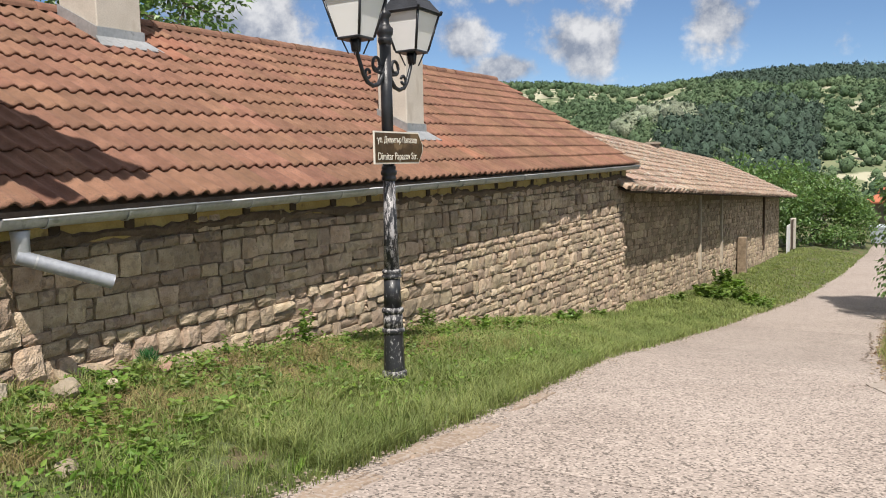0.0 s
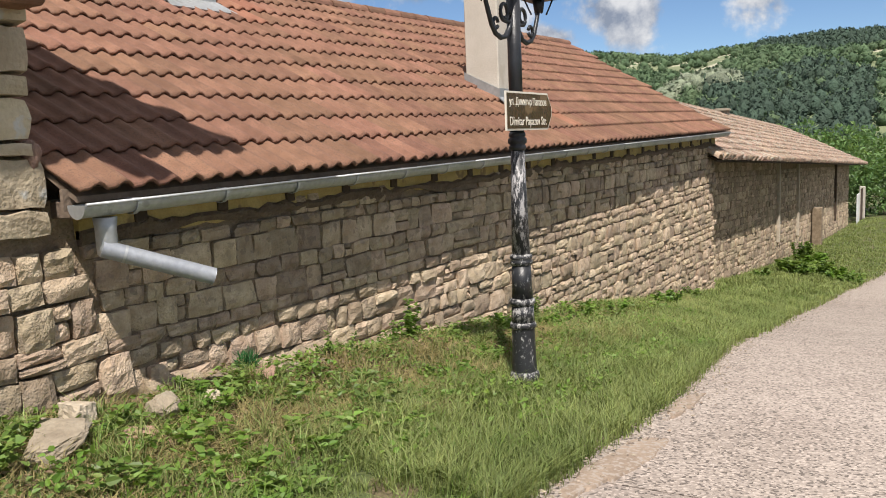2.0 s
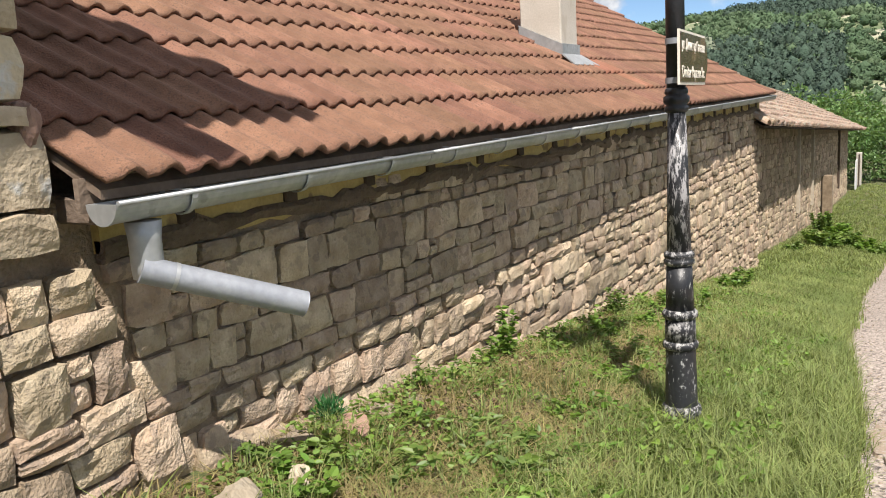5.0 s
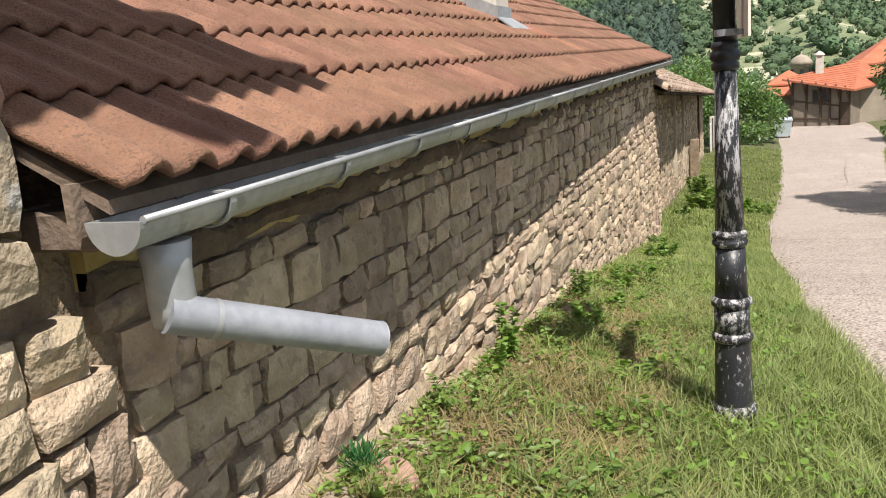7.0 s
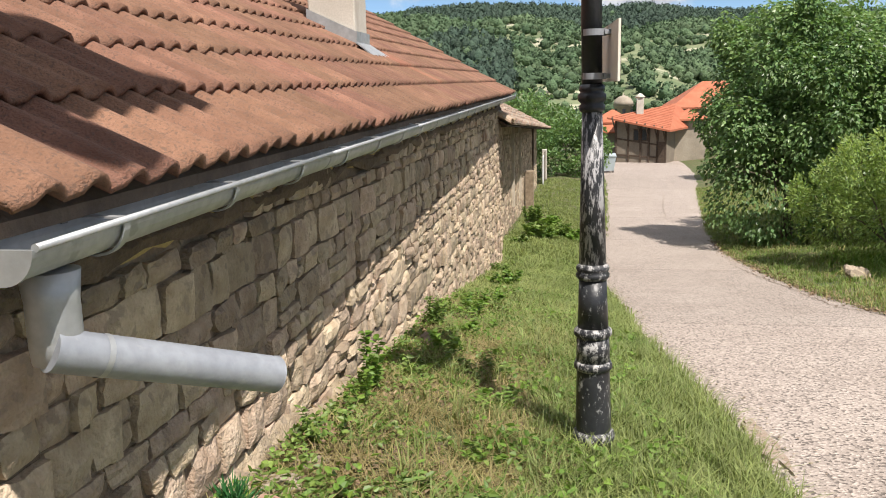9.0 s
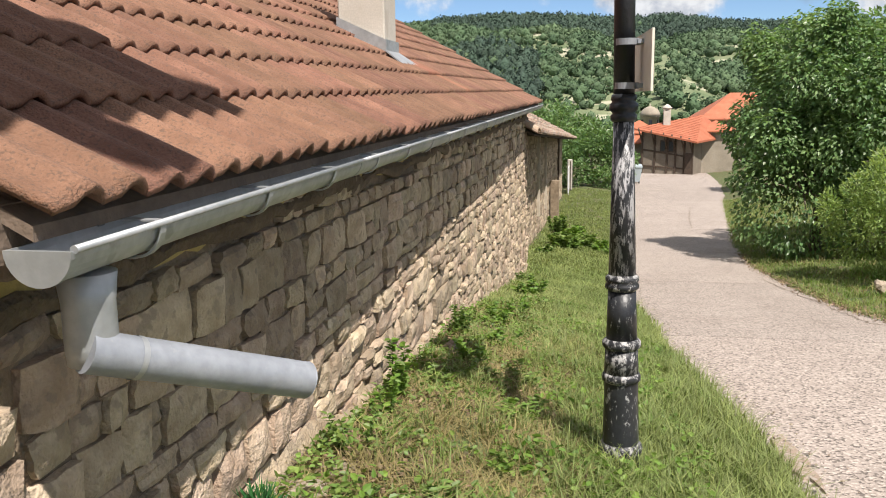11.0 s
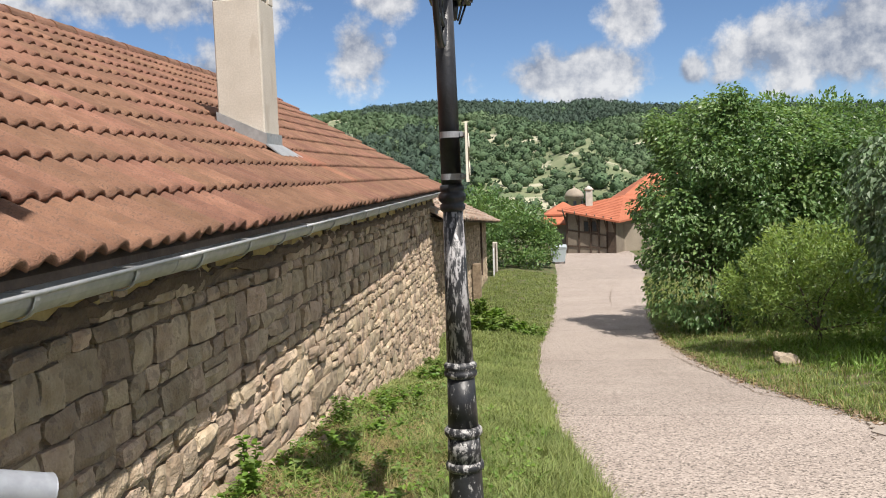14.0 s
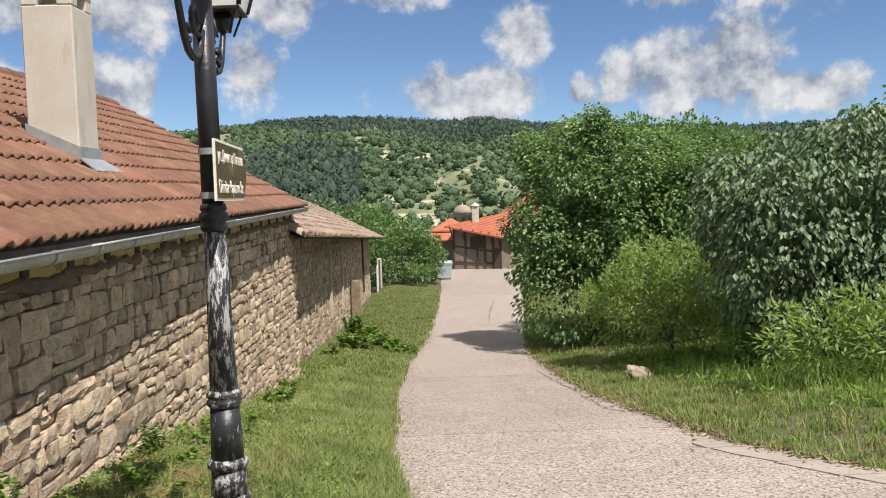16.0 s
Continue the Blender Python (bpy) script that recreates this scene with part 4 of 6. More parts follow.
# ---- neighbouring tall house at the near end ----
def build_neighbour():
    wall = thing("wall_neighbour", "taller rubble-stone house wall with dressed quoins", "wall", kind="structure")
    bm = bmesh.new()
    loft(bm, [[(-0.215, y, -0.4), (-0.22, y, 4.3), (-6, y, 4.3), (-6, y, -0.4)] for y in (-5.5, 1.34)])
    part("core", bm, M_MORTAR, wall)
    stones = lay_courses(-1.2, 1.95, lambda y: base_z(y) - 0.05, lambda y: 1.40 if y < 1.5 else 1.40 - (y - 1.5) * 1.7, (0.09, 0.23), (0.11, 0.29), 21)
    stones = [s for s in stones if s[0] < 1.55 + 0.33 * max(0, 1.2 - s[1]) / 1.0]
    set_stones(wall, stones, lambda y, z: -0.165 - 0.06 * max(0, y - 1.3), 31, M_STONE, M_STONE_JOINED, near=(0.2, 2.2), proud=(-0.01, 0.04), gap=0.01, depth=0.075)
    rng = random.Random(8)
    z = 1.30
    k = 0
    while z < 2.36:
        h = (0.14, 0.26, 0.07, 0.22, 0.10, 0.24)[k % 6]
        d = (0.42, 0.30, 0.38, 0.34, 0.44, 0.36)[k % 6]
        bm = bmesh.new()
        slab(bm, (0.36, d, h - 0.012), 50 + k)
        ob = part("quoin", bm, M_BLOCK, wall)
        ob.matrix_world = pose(-0.31 + rng.uniform(-0.015, 0.02), 1.415 - d / 2 + rng.uniform(-0.02, 0.03), z + h / 2, rng.uniform(-1, 1), rng.uniform(-1, 1), rng.uniform(-2, 2))
        z += h
        k += 1
    smear = part("mortar_smear", rock(bmesh.new(), (0.1, 0.07, 0.17), 5, 0.3, 3), M_REDMORTAR, wall, "reddish mortar packed against the roof tiles")
    smear.matrix_world = pose(-0.17, 1.395, 1.69, 0, 12, 0)
    bm = bmesh.new()
    box(bm, (0.46, 0.62, 0.075), (-0.16, 1.1, 2.43), bevel=0.02)
    box(bm, (0.52, 0.66, 0.06), (-0.13, 1.1, 2.50), bevel=0.02)
    part("string_course", bm, M_TILE, wall, "projecting tiled string course")
    upper = lay_courses(-2.2, 1.46, lambda y: 2.55, lambda y: 4.3, (0.13, 0.24), (0.2, 0.4), 77)
    set_stones(wall, upper, lambda y, z: -0.2, 41, M_STONE, M_STONE_JOINED)
    roof = thing("roof_neighbour", "tiled roof with deep eaves of the taller house", "roof", kind="structure")
    bm = bmesh.new()
    rim = [(0.84, -6.0), (0.84, 1.25), (0.86, 1.40), (0.4, 1.38), (0.0, 1.29), (-0.6, 1.23), (-6.5, 1.15), (-6.5, -6.0)]
    loft(bm, [[(x, y, 4.34) for x, y in rim], [(x, y, 4.42) for x, y in rim], [(-2.9 + 0.06 * x, -2.0 + 0.2 * y, 6.1) for x, y in rim]])
    part("covering", bm, M_OLDTILE, roof)
    # unseen stub, added only to cast the lower shadow strip on the tiles
    bm = bmesh.new()
    box(bm, (0.5, 0.2, 0.1), (0.84, 0.52, 4.3), bevel=0.01)
    part("shadow_stub", bm, M_WOOD, roof)


build_neighbour()


# ---- old stone shed further down ----
SHED_FALL = -1.32 / 25.3


def shed_eave(y):
    return Vector((0.05, y, 1.10 + SHED_FALL * (y - 14.7)))


def build_shed():
    wall = thing("wall_shed", "old shed wall of rubble stone between timber posts", "wall", kind="structure")
    x0 = -0.54
    bm = bmesh.new()
    loft(bm, [[(x0, y, base_z(y) - 0.5), (x0, y, shed_eave(y).z - 0.02), (x0 - 4.8, y, shed_eave(y).z - 0.02), (x0 - 4.8, y, base_z(y) - 0.5)] for y in np.linspace(14.73, 40.6, 14)])
    part("core", bm, M_MORTAR, wall)
    stones = lay_courses(14.8, 40.5, lambda y: base_z(y), lambda y: shed_eave(y).z - 0.03, (0.11, 0.2), (0.16, 0.4), 52, tilt=-0.045)
    set_stones(wall, stones, lambda y, z: x0, 53, M_STONE, M_STONE_JOINED, depth=0.045)
    for y in (23.2, 26.4, 35.5):
        g = bmesh.new()
        z0, z1 = base_z(y) + (0.55 if y > 20 else 0.8), shed_eave(y).z
        box(g, (0.09, 0.13, z1 - z0), (x0 + 0.05, y, (z0 + z1) / 2), (1.5, 0, 0), bevel=0.01)
        part("post", g, M_DRYWOOD if y in (23.2, 26.4) else M_WOOD, wall)
    g = bmesh.new()
    box(g, (0.3, 0.34, 1.5), (x0 + 0.2, 29.5, base_z(29.5) + 0.55), bevel=0.02)
    part("buttress", g, M_MORTAR, wall)
    roof = thing("roof_shed", "old barrel-tile roof, faded and lichen-stained", "roof", kind="structure")
    slope = radians(28)
    s_len = 3.0 / math.cos(slope)
    bm = bmesh.new()
    up = Vector((-math.cos(slope), 0, math.sin(slope)))
    sec = []
    for y in (14.2, 38.0):
        e = shed_eave(y)
        r = e + up * s_len
        sec.append([(e.x - 0.02, y, e.z - 0.05), (e.x - 0.02, y, e.z - 0.02), (r.x, y, r.z - 0.02), (r.x - 3.0, y, e.z - 0.02), (r.x - 3.0, y, e.z - 0.06), (r.x, y, r.z - 0.07)])
    loft(bm, sec)
    e, r, c = shed_eave(38.0), shed_eave(38.0) + up * s_len, shed_eave(42.0)
    vs = [bm.verts.new(p) for p in ((e.x, 38, e.z - 0.03), (r.x, 38, r.z - 0.03), (c.x, 42, c.z - 0.03), (r.x - 3, 42, c.z - 0.03), (r.x - 3, 38, e.z - 0.03))]
    bm.faces.new((vs[0], vs[2], vs[1]))
    bm.faces.new((vs[1], vs[2], vs[3]))
    bm.faces.new((vs[1], vs[3], vs[4]))
    part("boarding", bm, M_WOOD, roof)
    # barrel tiles in rows up the slope; the nearest columns hang lower beside the gutter
    rng = random.Random(12)
    verts, faces = [], []
    out = Vector((math.sin(slope), 0, math.cos(slope)))

    def barrel(o, along, across, normal, length, rad, cover):
        b = len(verts)
        for f, rr, lift in ((0, rad * 1.08, 0.03), (1, rad * 0.86, 0.0)):
            for t in np.linspace(0.0, math.pi, 6):
                z = math.sin(t) * rr if cover else -math.sin(t) * rr * 0.6 + rr * 0.35
                verts.append(tuple(o + along * (length * f) + across * (math.cos(t) * rr) + normal * (z + lift)))
        for k in range(5):
            faces.append((b + k, b + k + 1, b + 7 + k, b + 6 + k))
        if cover:
            faces.append(tuple(b + k for k in range(6)))

    y = 14.25
    while y < 41.8:
        n = 10
        limit = s_len if y < 38 else s_len * max(0.0, (42 - y) / 4.0)
        for i in range(n):
            s = i * s_len / n
            if s > limit - 0.1:
                break
            for cover, off in ((True, 0.0), (False, 0.105)):
                o = shed_eave(y + off) + up * (s - 0.04 + rng.uniform(-0.02, 0.02)) + Vector((0, rng.uniform(-0.012, 0.012), 0.018 if cover else 0.0))
                tilt = Vector((0, rng.uniform(-0.03, 0.03), 0))
                barrel(o, (up + tilt).normalized(), Vector((0, 1, 0)), out, s_len / n * 1.22, 0.075, cover)
        y += 0.21
    t = sheet_mesh("barrel_tiles", verts, faces, M_OLDTILE, roof)
    tagged(t, kind="stuff")
    for i in range(5):  # loose verge tiles beside the gutter's end
        g = bmesh.new()
        arc = [(0.08 * math.cos(a), 0.08 * math.sin(a)) for a in np.linspace(0, math.pi, 8)] + [(0.066 * math.cos(a), 0.066 * math.sin(a)) for a in np.linspace(math.pi, 0, 8)]
        loft(g, [[(-0.0 + f * -0.42 * math.cos(slope), k * (1 - 0.12 * f) , h + f * 0.42 * math.sin(slope)) for k, h in arc] for f in (0, 1)])
        ob = part("verge_tile", g, M_OLDTILE, roof)
        o = shed_eave(14.3) + Vector((0.08 - 0.02 * i, -0.22 + 0.14 * i, 0.02 + 0.008 * i))
        ob.matrix_world = pose(*o, 0, 0, -20 + 4 * i)
    for i in range(56):
        g = bmesh.new()
        arc = [(0.1 * math.cos(a), 0.1 * math.sin(a)) for a in np.linspace(0, math.pi, 7)]
        loft(g, [[(k, 0.44 * f, h * (1 - 0.1 * f)) for k, h in arc] for f in (0, 1)])
        ob = part("ridge_tile", g, M_OLDTILE, roof)
        y = 14.2 + i * 0.42
        o = shed_eave(y) + up * s_len
        ob.matrix_world = pose(o.x, y, o.z + 0.01, -3, 0, rng.uniform(-2, 2))
    g = bmesh.new()
    box(g, (0.5, 0.6, 0.05), (-2.9, 27, shed_eave(27).z + 1.75), (0, 0, 10))
    box(g, (0.36, 0.4, 0.4), (-2.9, 27, shed_eave(27).z + 1.6))
    part("flue", g, M_FACADE, roof)


M_DRYWOOD = surface("bleached_timber", (0.42, 0.36, 0.28), (0.55, 0.48, 0.39), 10, 0.9, 0.5, 40)
build_shed()


def build_gate():
    z = base_z(40.5)
    gate = thing("yard_gate", "white sheet panel beside a brown plank gate", "gate", (-0.3, 41.6, z))
    bm = bmesh.new()
    box(bm, (0.04, 1.1, 1.35), (0.05, 0.2, 0.65), bevel=0.005)
    part("white_panel", bm, M_WHITE, gate, "white painted sheet panel")
    for i in range(4):
        bm = bmesh.new()
        box(bm, (0.03, 0.17, 1.5), (0.1, 1.0 + 0.19 * i, 0.75), bevel=0.004)
        part("plank", bm, M_WOOD, gate)
    bm = bmesh.new()
    box(bm, (0.25, 0.3, 1.55), (0.05, 2.1, 0.75), bevel=0.02)
    part("pier", bm, M_RENDER, gate)


build_gate()


# ---- street lamp ----
def build_lamp():
    lean = Matrix.Translation((1.2, 4.0, -0.0)) @ Matrix.Rotation(math.atan2(0.037, 1.65), 4, "X").inverted() @ Matrix.Rotation(math.atan2(-0.027, 1.65), 4, "Y")
    lamp = thing("street_lamp", "black cast-iron lamp post with peeling paint and two lanterns", "street lamp", lean)

    def turned(name, prof, mat_, label=""):
        bm = bmesh.new()
        lathe(bm, prof, 28)
        return part(name, bm, mat_, lamp, label)

    turned("foot", [(0.088, -0.16), (0.09, 0.03), (0.1, 0.036), (0.104, 0.055), (0.099, 0.075), (0.088, 0.085)], M_CHIPPED)
    bm = bmesh.new()
    lathe(bm, [(0.087, 0.035), (0.086, 0.05), (0.078, 0.39), (0.078, 0.40)], 12)
    part("drum", bm, M_PAINT, lamp, "round drum, black paint flaking to pale primer")
    turned("ring", [(0.079, 0.385), (0.09, 0.395), (0.091, 0.415), (0.083, 0.43)], M_CHIPPED)
    turned("band", [(0.08, 0.43), (0.076, 0.55)], M_CHIPPED, "band worn to grey primer")
    turned("ring", [(0.077, 0.545), (0.09, 0.56), (0.09, 0.58), (0.076, 0.595)], M_CHIPPED)
    turned("lower_shaft", [(0.072, 0.59), (0.064, 0.83)], M_PAINT)
    turned("ring", [(0.065, 0.825), (0.078, 0.838), (0.078, 0.853), (0.07, 0.862), (0.077, 0.872), (0.077, 0.888), (0.064, 0.9)], M_CHIPPED)
    bm = bmesh.new()
    lathe(bm, [(0.063, 0.895), (0.046, 1.61)], 12)
    part("tapered_shaft", bm, M_WORN, lamp, "tapering shaft, paint half peeled to white")
    turned("collar", [(0.047, 1.60), (0.058, 1.61), (0.06, 1.63), (0.05, 1.64), (0.064, 1.655), (0.064, 1.68), (0.052, 1.69), (0.058, 1.70), (0.055, 1.72), (0.048, 1.725)], M_IRON)
    turned("upper_shaft", [(0.047, 1.72), (0.045, 2.72)], M_IRON)
    turned("head", [(0.046, 2.66), (0.056, 2.69), (0.056, 2.71), (0.049, 2.72), (0.064, 2.745), (0.066, 2.79), (0.052, 2.80), (0.036, 2.83), (0.04, 2.87), (0.052, 2.89), (0.05, 2.91), (0.022, 2.93), (0.018, 2.97), (0.026, 2.985), (0.028, 3.0), (0.02, 3.02), (0.004, 3.03)], M_IRON)
    for side in (-1, 1):
        bm = bmesh.new()
        arc = [(0.04, 2.47), (0.065, 2.40), (0.12, 2.345), (0.19, 2.33), (0.26, 2.35), (0.31, 2.40), (0.345, 2.47), (0.375, 2.53), (0.39, 2.58)]
        tube(bm, [(0, side * a, z) for a, z in arc], 0.019, 8, 0.014)
        curl = [(0.13 + 0.052 * math.cos(t) * (1 - 0.05 * t), 2.50 + 0.055 * math.sin(t) * (1 - 0.05 * t)) for t in np.linspace(-1.2, 5.2, 20)]
        tube(bm, [(0, side * a, z) for a, z in [(0.06, 2.44), (0.10, 2.44)] + curl], 0.013, 7)
        curl = [(0.255 + 0.033 * math.cos(t), 2.415 + 0.033 * math.sin(t)) for t in np.linspace(3.6, 9.2, 14)]
        tube(bm, [(0, side * a, z) for a, z in curl], 0.012, 7)
        tube(bm, [(0, side * 0.04, 2.50), (0, side * 0.075, 2.50)], 0.012, 6)
        part("arm", bm, M_IRON, lamp, "scrolled iron arm")
        cy = side * 0.40
        lantern = part("lantern", box(bmesh.new(), (0.2, 0.2, 0.018), (0, cy, 2.655), bevel=0.004), M_IRON, lamp, "four-sided lantern with white panes")
        bm = bmesh.new()
        tube(bm, [(0, cy, 2.56), (0, cy, 2.65)], 0.032, 10, 0.045)
        for k in range(4):
            a = math.radians(45 + 90 * k)
            u, v = math.cos(a), math.sin(a)
            tube(bm, [(0.055 * u, cy + 0.055 * v, 2.545), (0.06 * u, cy + 0.06 * v, 2.555), (0.105 * u, cy + 0.105 * v, 2.65)], 0.006, 5)
        part("neck", bm, M_IRON, lantern)
        lo, hi, zl, zh = 0.098, 0.17, 2.665, 2.965
        for k in range(4):
            a = math.radians(45 + 90 * k)
            u, v = math.copysign(1, math.cos(a)), math.copysign(1, math.sin(a))
            part("corner_bar", tube(bmesh.new(), [(lo * u, cy + lo * v, zl), (hi * u, cy + hi * v, zh)], 0.011, 4), M_IRON, lantern)
        for k in range(4):
            t = Matrix.Translation((0, cy, 0)) @ Matrix.Rotation(math.radians(90 * k), 4, "Z")
            bm = bmesh.new()
            q = [(lo - 0.004, -lo + 0.008, zl), (lo - 0.004, lo - 0.008, zl), (hi - 0.004, hi - 0.008, zh), (hi - 0.004, -hi + 0.008, zh)]
            loft(bm, [[t @ Vector(p) for p in q], [t @ (Vector(p) - Vector((0.005, 0, 0))) for p in q]])
            part("pane", bm, M_GLASS, lantern, "white opal pane")
        bm = bmesh.new()

        def square(r, z):
            return [(r, cy - r, z), (r, cy + r, z), (-r, cy + r, z), (-r, cy - r, z)]
        loft(bm, [square(0.185, 2.955), (square(0.192, 2.972)), square(0.178, 2.985), square(0.125, 3.06), square(0.118, 3.075), square(0.06, 3.085)])
        for k in range(4):
            a = math.radians(45 + 90 * k)
            bmesh.ops.create_icosphere(bm, subdivisions=1, radius=0.014, matrix=Matrix.Translation((0.185 * 1.414 * math.cos(a), cy + 0.185 * 1.414 * math.sin(a), 2.985)))
        tube(bm, [(0, cy, 3.08), (0, cy, 3.13)], 0.016, 8, 0.006)
        part("lantern_roof", bm, M_IRON, lantern)
    return lamp


lamp = build_lamp()


def lettering(name, text, size, at, parent, material):
    """Raised lettering on the board, reading along +y, facing +x."""
    curve = bpy.data.curves.new(name, "FONT")
    curve.body, curve.size, curve.extrude, curve.align_x, curve.align_y = text, size, 0.0008, "LEFT", "CENTER"
    tmp = new(name + "_outline", curve)
    me = bpy.data.meshes.new_from_object(tmp.evaluated_get(bpy.context.evaluated_depsgraph_get()))
    bpy.data.objects.remove(tmp)
    xs = [v.co.x for v in me.vertices]
    wide = max(xs) - min(xs)
    fit_w = 0.64 / wide
    me.transform(Matrix.Diagonal((fit_w, min(1.15, fit_w * 1.1), 1, 1)))
    me.materials.clear()
    me.materials.append(material)
    ob = new(name, me)
    ob.parent = parent
    ob.matrix_basis = Matrix.Translation(at) @ Matrix.Rotation(math.pi / 2, 4, "Z") @ Matrix.Rotation(math.pi / 2, 4, "X")
    return ob


def build_sign():
    sign = thing("street_sign", "brown arrow-ended street sign with cream lettering, strapped to the lamp post", "street sign", pose(1.248, 4.085, 1.86, 0, 0, 3.5))
    w, h, c = 0.40, 0.125, 0.08

    def outline(k, x):
        return [(x, -w + k, -h + k), (x, w - c - k * 0.5, -h + k), (x, w - k, 0 - h * 0.2), (x, w - k, h * 0.2), (x, w - c - k * 0.5, h - k), (x, -w + k, h - k)]
    bm = bmesh.new()
    loft(bm, [outline(0, -0.006), outline(0, 0.004)])
    part("rim", bm, M_CREAM, sign, "pale raised rim")
    bm = bmesh.new()
    loft(bm, [outline(0.012, 0.002), outline(0.012, 0.0065)])
    part("board", bm, M_SIGN, sign, "brown wood-grain board")
    lettering("cyrillic_line", "ул. Димитър Папазов", 0.07, (0.0075, -0.355, 0.058), sign, M_CREAM)
    lettering("latin_line", "Dimitar Papazov Str.", 0.07, (0.0075, -0.355, -0.068), sign, M_CREAM)
    for z in (0.09, -0.1):
        bm = bmesh.new()
        seg = [(math.cos(t), math.sin(t)) for t in np.linspace(0, 2 * math.pi, 24)]
        px = -0.072
        loft(bm, [[(px + (0.052 if o else 0.0485) * u, (0.052 if o else 0.0485) * v - 0.082, z + dz) for u, v in seg] for o, dz in ((0, -0.014), (1, -0.014), (1, 0.014), (0, 0.014))], cap=False)
        box(bm, (0.03, 0.09, 0.02), (-0.018, -0.082, z))
        part("strap", bm, M_GALV, sign, "galvanised steel strap")


build_sign()


# ---- plants, stones and litter on the verge ----
def on_land(x, y):
    return float(land(x, y))


def scatter(n, seed, keep):
    rng = np.random.default_rng(seed)
    pts = []
    while len(pts) < n:
        p = keep(rng)
        if p is not None:
            pts.append(p)
    return np.array(pts)


def left_verge(rng, y0=-3, y1=42):
    y = y0 + (y1 - y0) * rng.random() ** 1.8
    edge = float(np.interp(y, EDGE_Y, EDGE_L))
    x0 = -0.15 if y < 14.7 else -0.4
    x = x0 + (edge - x0 + 0.1) * rng.random()
    bare = noise.noise(Vector((x * 1.3, y * 0.9, 4)))
    dry = float(smooth(0.95, 0.25, x)) if 1.3 < y < 7.5 else 0
    if rng.random() < 0.93 * dry + (0.35 if bare > 0.25 else 0):
        return None
    return x, y


def right_verge(rng):
    y = -6 + 48 * rng.random() ** 1.6
    x = float(np.interp(y, EDGE_Y, EDGE_R)) - 0.08 + 4.0 * rng.random() ** 1.2
    return x, y


def blades(name, xy, length, width, material, seed, lie=0.5):
    rng = np.random.default_rng(seed)
    n = len(xy)
    z = land(xy[:, 0], xy[:, 1]) - 0.01
    at = np.column_stack([xy, z])
    a = rng.random(n) * 2 * np.pi
    lean = rng.random(n) * lie
    tip = np.column_stack([np.cos(a) * lean, np.sin(a) * lean, np.ones(n)])
    ln = (length * rng.uniform(0.5, 1.3, n))[:, None]
    side = np.column_stack([-np.sin(a), np.cos(a), np.zeros(n)]) * (width * rng.uniform(0.6, 1.3, n))[:, None]
    mid = at + tip * ln * 0.55
    end = at + tip * np.array([1.9, 1.9, 0.86]) * ln
    verts = np.stack([at - side, at + side, mid + side * 0.7, mid - side * 0.7, end], 1).reshape(-1, 3)
    k = np.arange(n)[:, None] * 5
    faces = [tuple(f) for f in (k + [0, 1, 2, 3]).tolist()] + [tuple(f) for f in (k + [3, 2, 4]).tolist()]
    return sheet_mesh(name, verts.tolist(), faces, material)


def tufted(pts, seed, per=5, spread=0.03):
    rng = np.random.default_rng(seed)
    return np.repeat(pts, per, 0) + rng.normal(size=(len(pts) * per, 2)) * spread


near_turf = scatter(20000, 1, lambda r: left_verge(r, -6, 23))
far_turf = scatter(10000, 2, lambda r: left_verge(r, 9, 45))
tagged(blades("grass", tufted(near_turf, 3, 8), 0.07, 0.003, M_GRASS, 4), "short green roadside grass", "grass", kind="stuff")
tagged(blades("grass", tufted(far_turf, 5, 6, 0.05), 0.11, 0.008, M_GRASS, 6), "green grass along the lower verge", "grass", kind="stuff")
def lane_edge(r):
    y = 2 + 13 * r.random() ** 1.3
    return float(np.interp(y, EDGE_Y, EDGE_L)) + 0.06 - 1.15 * r.random() ** 1.5, y


tagged(blades("long_grass", tufted(scatter(6500, 15, lane_edge), 16, 7, 0.03), 0.145, 0.003, M_GRASS, 17, 0.7), "longer soft grass along the lane's edge", "grass", kind="stuff")
tagged(blades("dry_grass", tufted(scatter(3200, 8, lambda r: (lambda p: p if p and p[0] < 1.1 else None)(left_verge(r, 0, 12))), 9, 5), 0.10, 0.003, M_DRY, 10, 1.1), "dry straw among the grass", "grass", kind="stuff")
tagged(blades("dry_grass", tufted(scatter(2600, 18, lambda r: (r.uniform(-0.1, 0.85), r.uniform(1.2, 7))), 19, 6), 0.08, 0.003, M_DRY, 11, 1.6), "dead stalks on bare soil along the wall", "grass", kind="stuff")
tagged(blades("grass", tufted(scatter(17000, 12, right_verge), 13, 7, 0.05), 0.10, 0.005, M_GRASS, 14), "uncut grass on the far side of the lane", "grass", kind="stuff")
tagged(blades("grass", tufted(scatter(7000, 25, right_verge), 26, 7, 0.04), 0.085, 0.005, M_LIGHTLEAF, 27, 0.7), "fresh green grass along the far edge of the lane", "grass", kind="stuff")
tagged(blades("dry_grass", tufted(scatter(1500, 22, right_verge), 23, 5, 0.05), 0.16, 0.006, M_DRY, 24, 0.9), "dry grass under the bushes", "grass", kind="stuff")


def clump(r):
    y = 1.0 + 15 * r.random() ** 1.4
    edge = float(np.interp(y, EDGE_Y, EDGE_L))
    return -0.05 + (edge + 0.05) * r.random() ** 0.8, y


tagged(blades("grass_tufts", tufted(scatter(420, 71, clump), 72, 34, 0.035), 0.15, 0.0032, M_GRASS, 73, 0.75), "taller tufts of soft grass in the verge", "grass", kind="stuff")
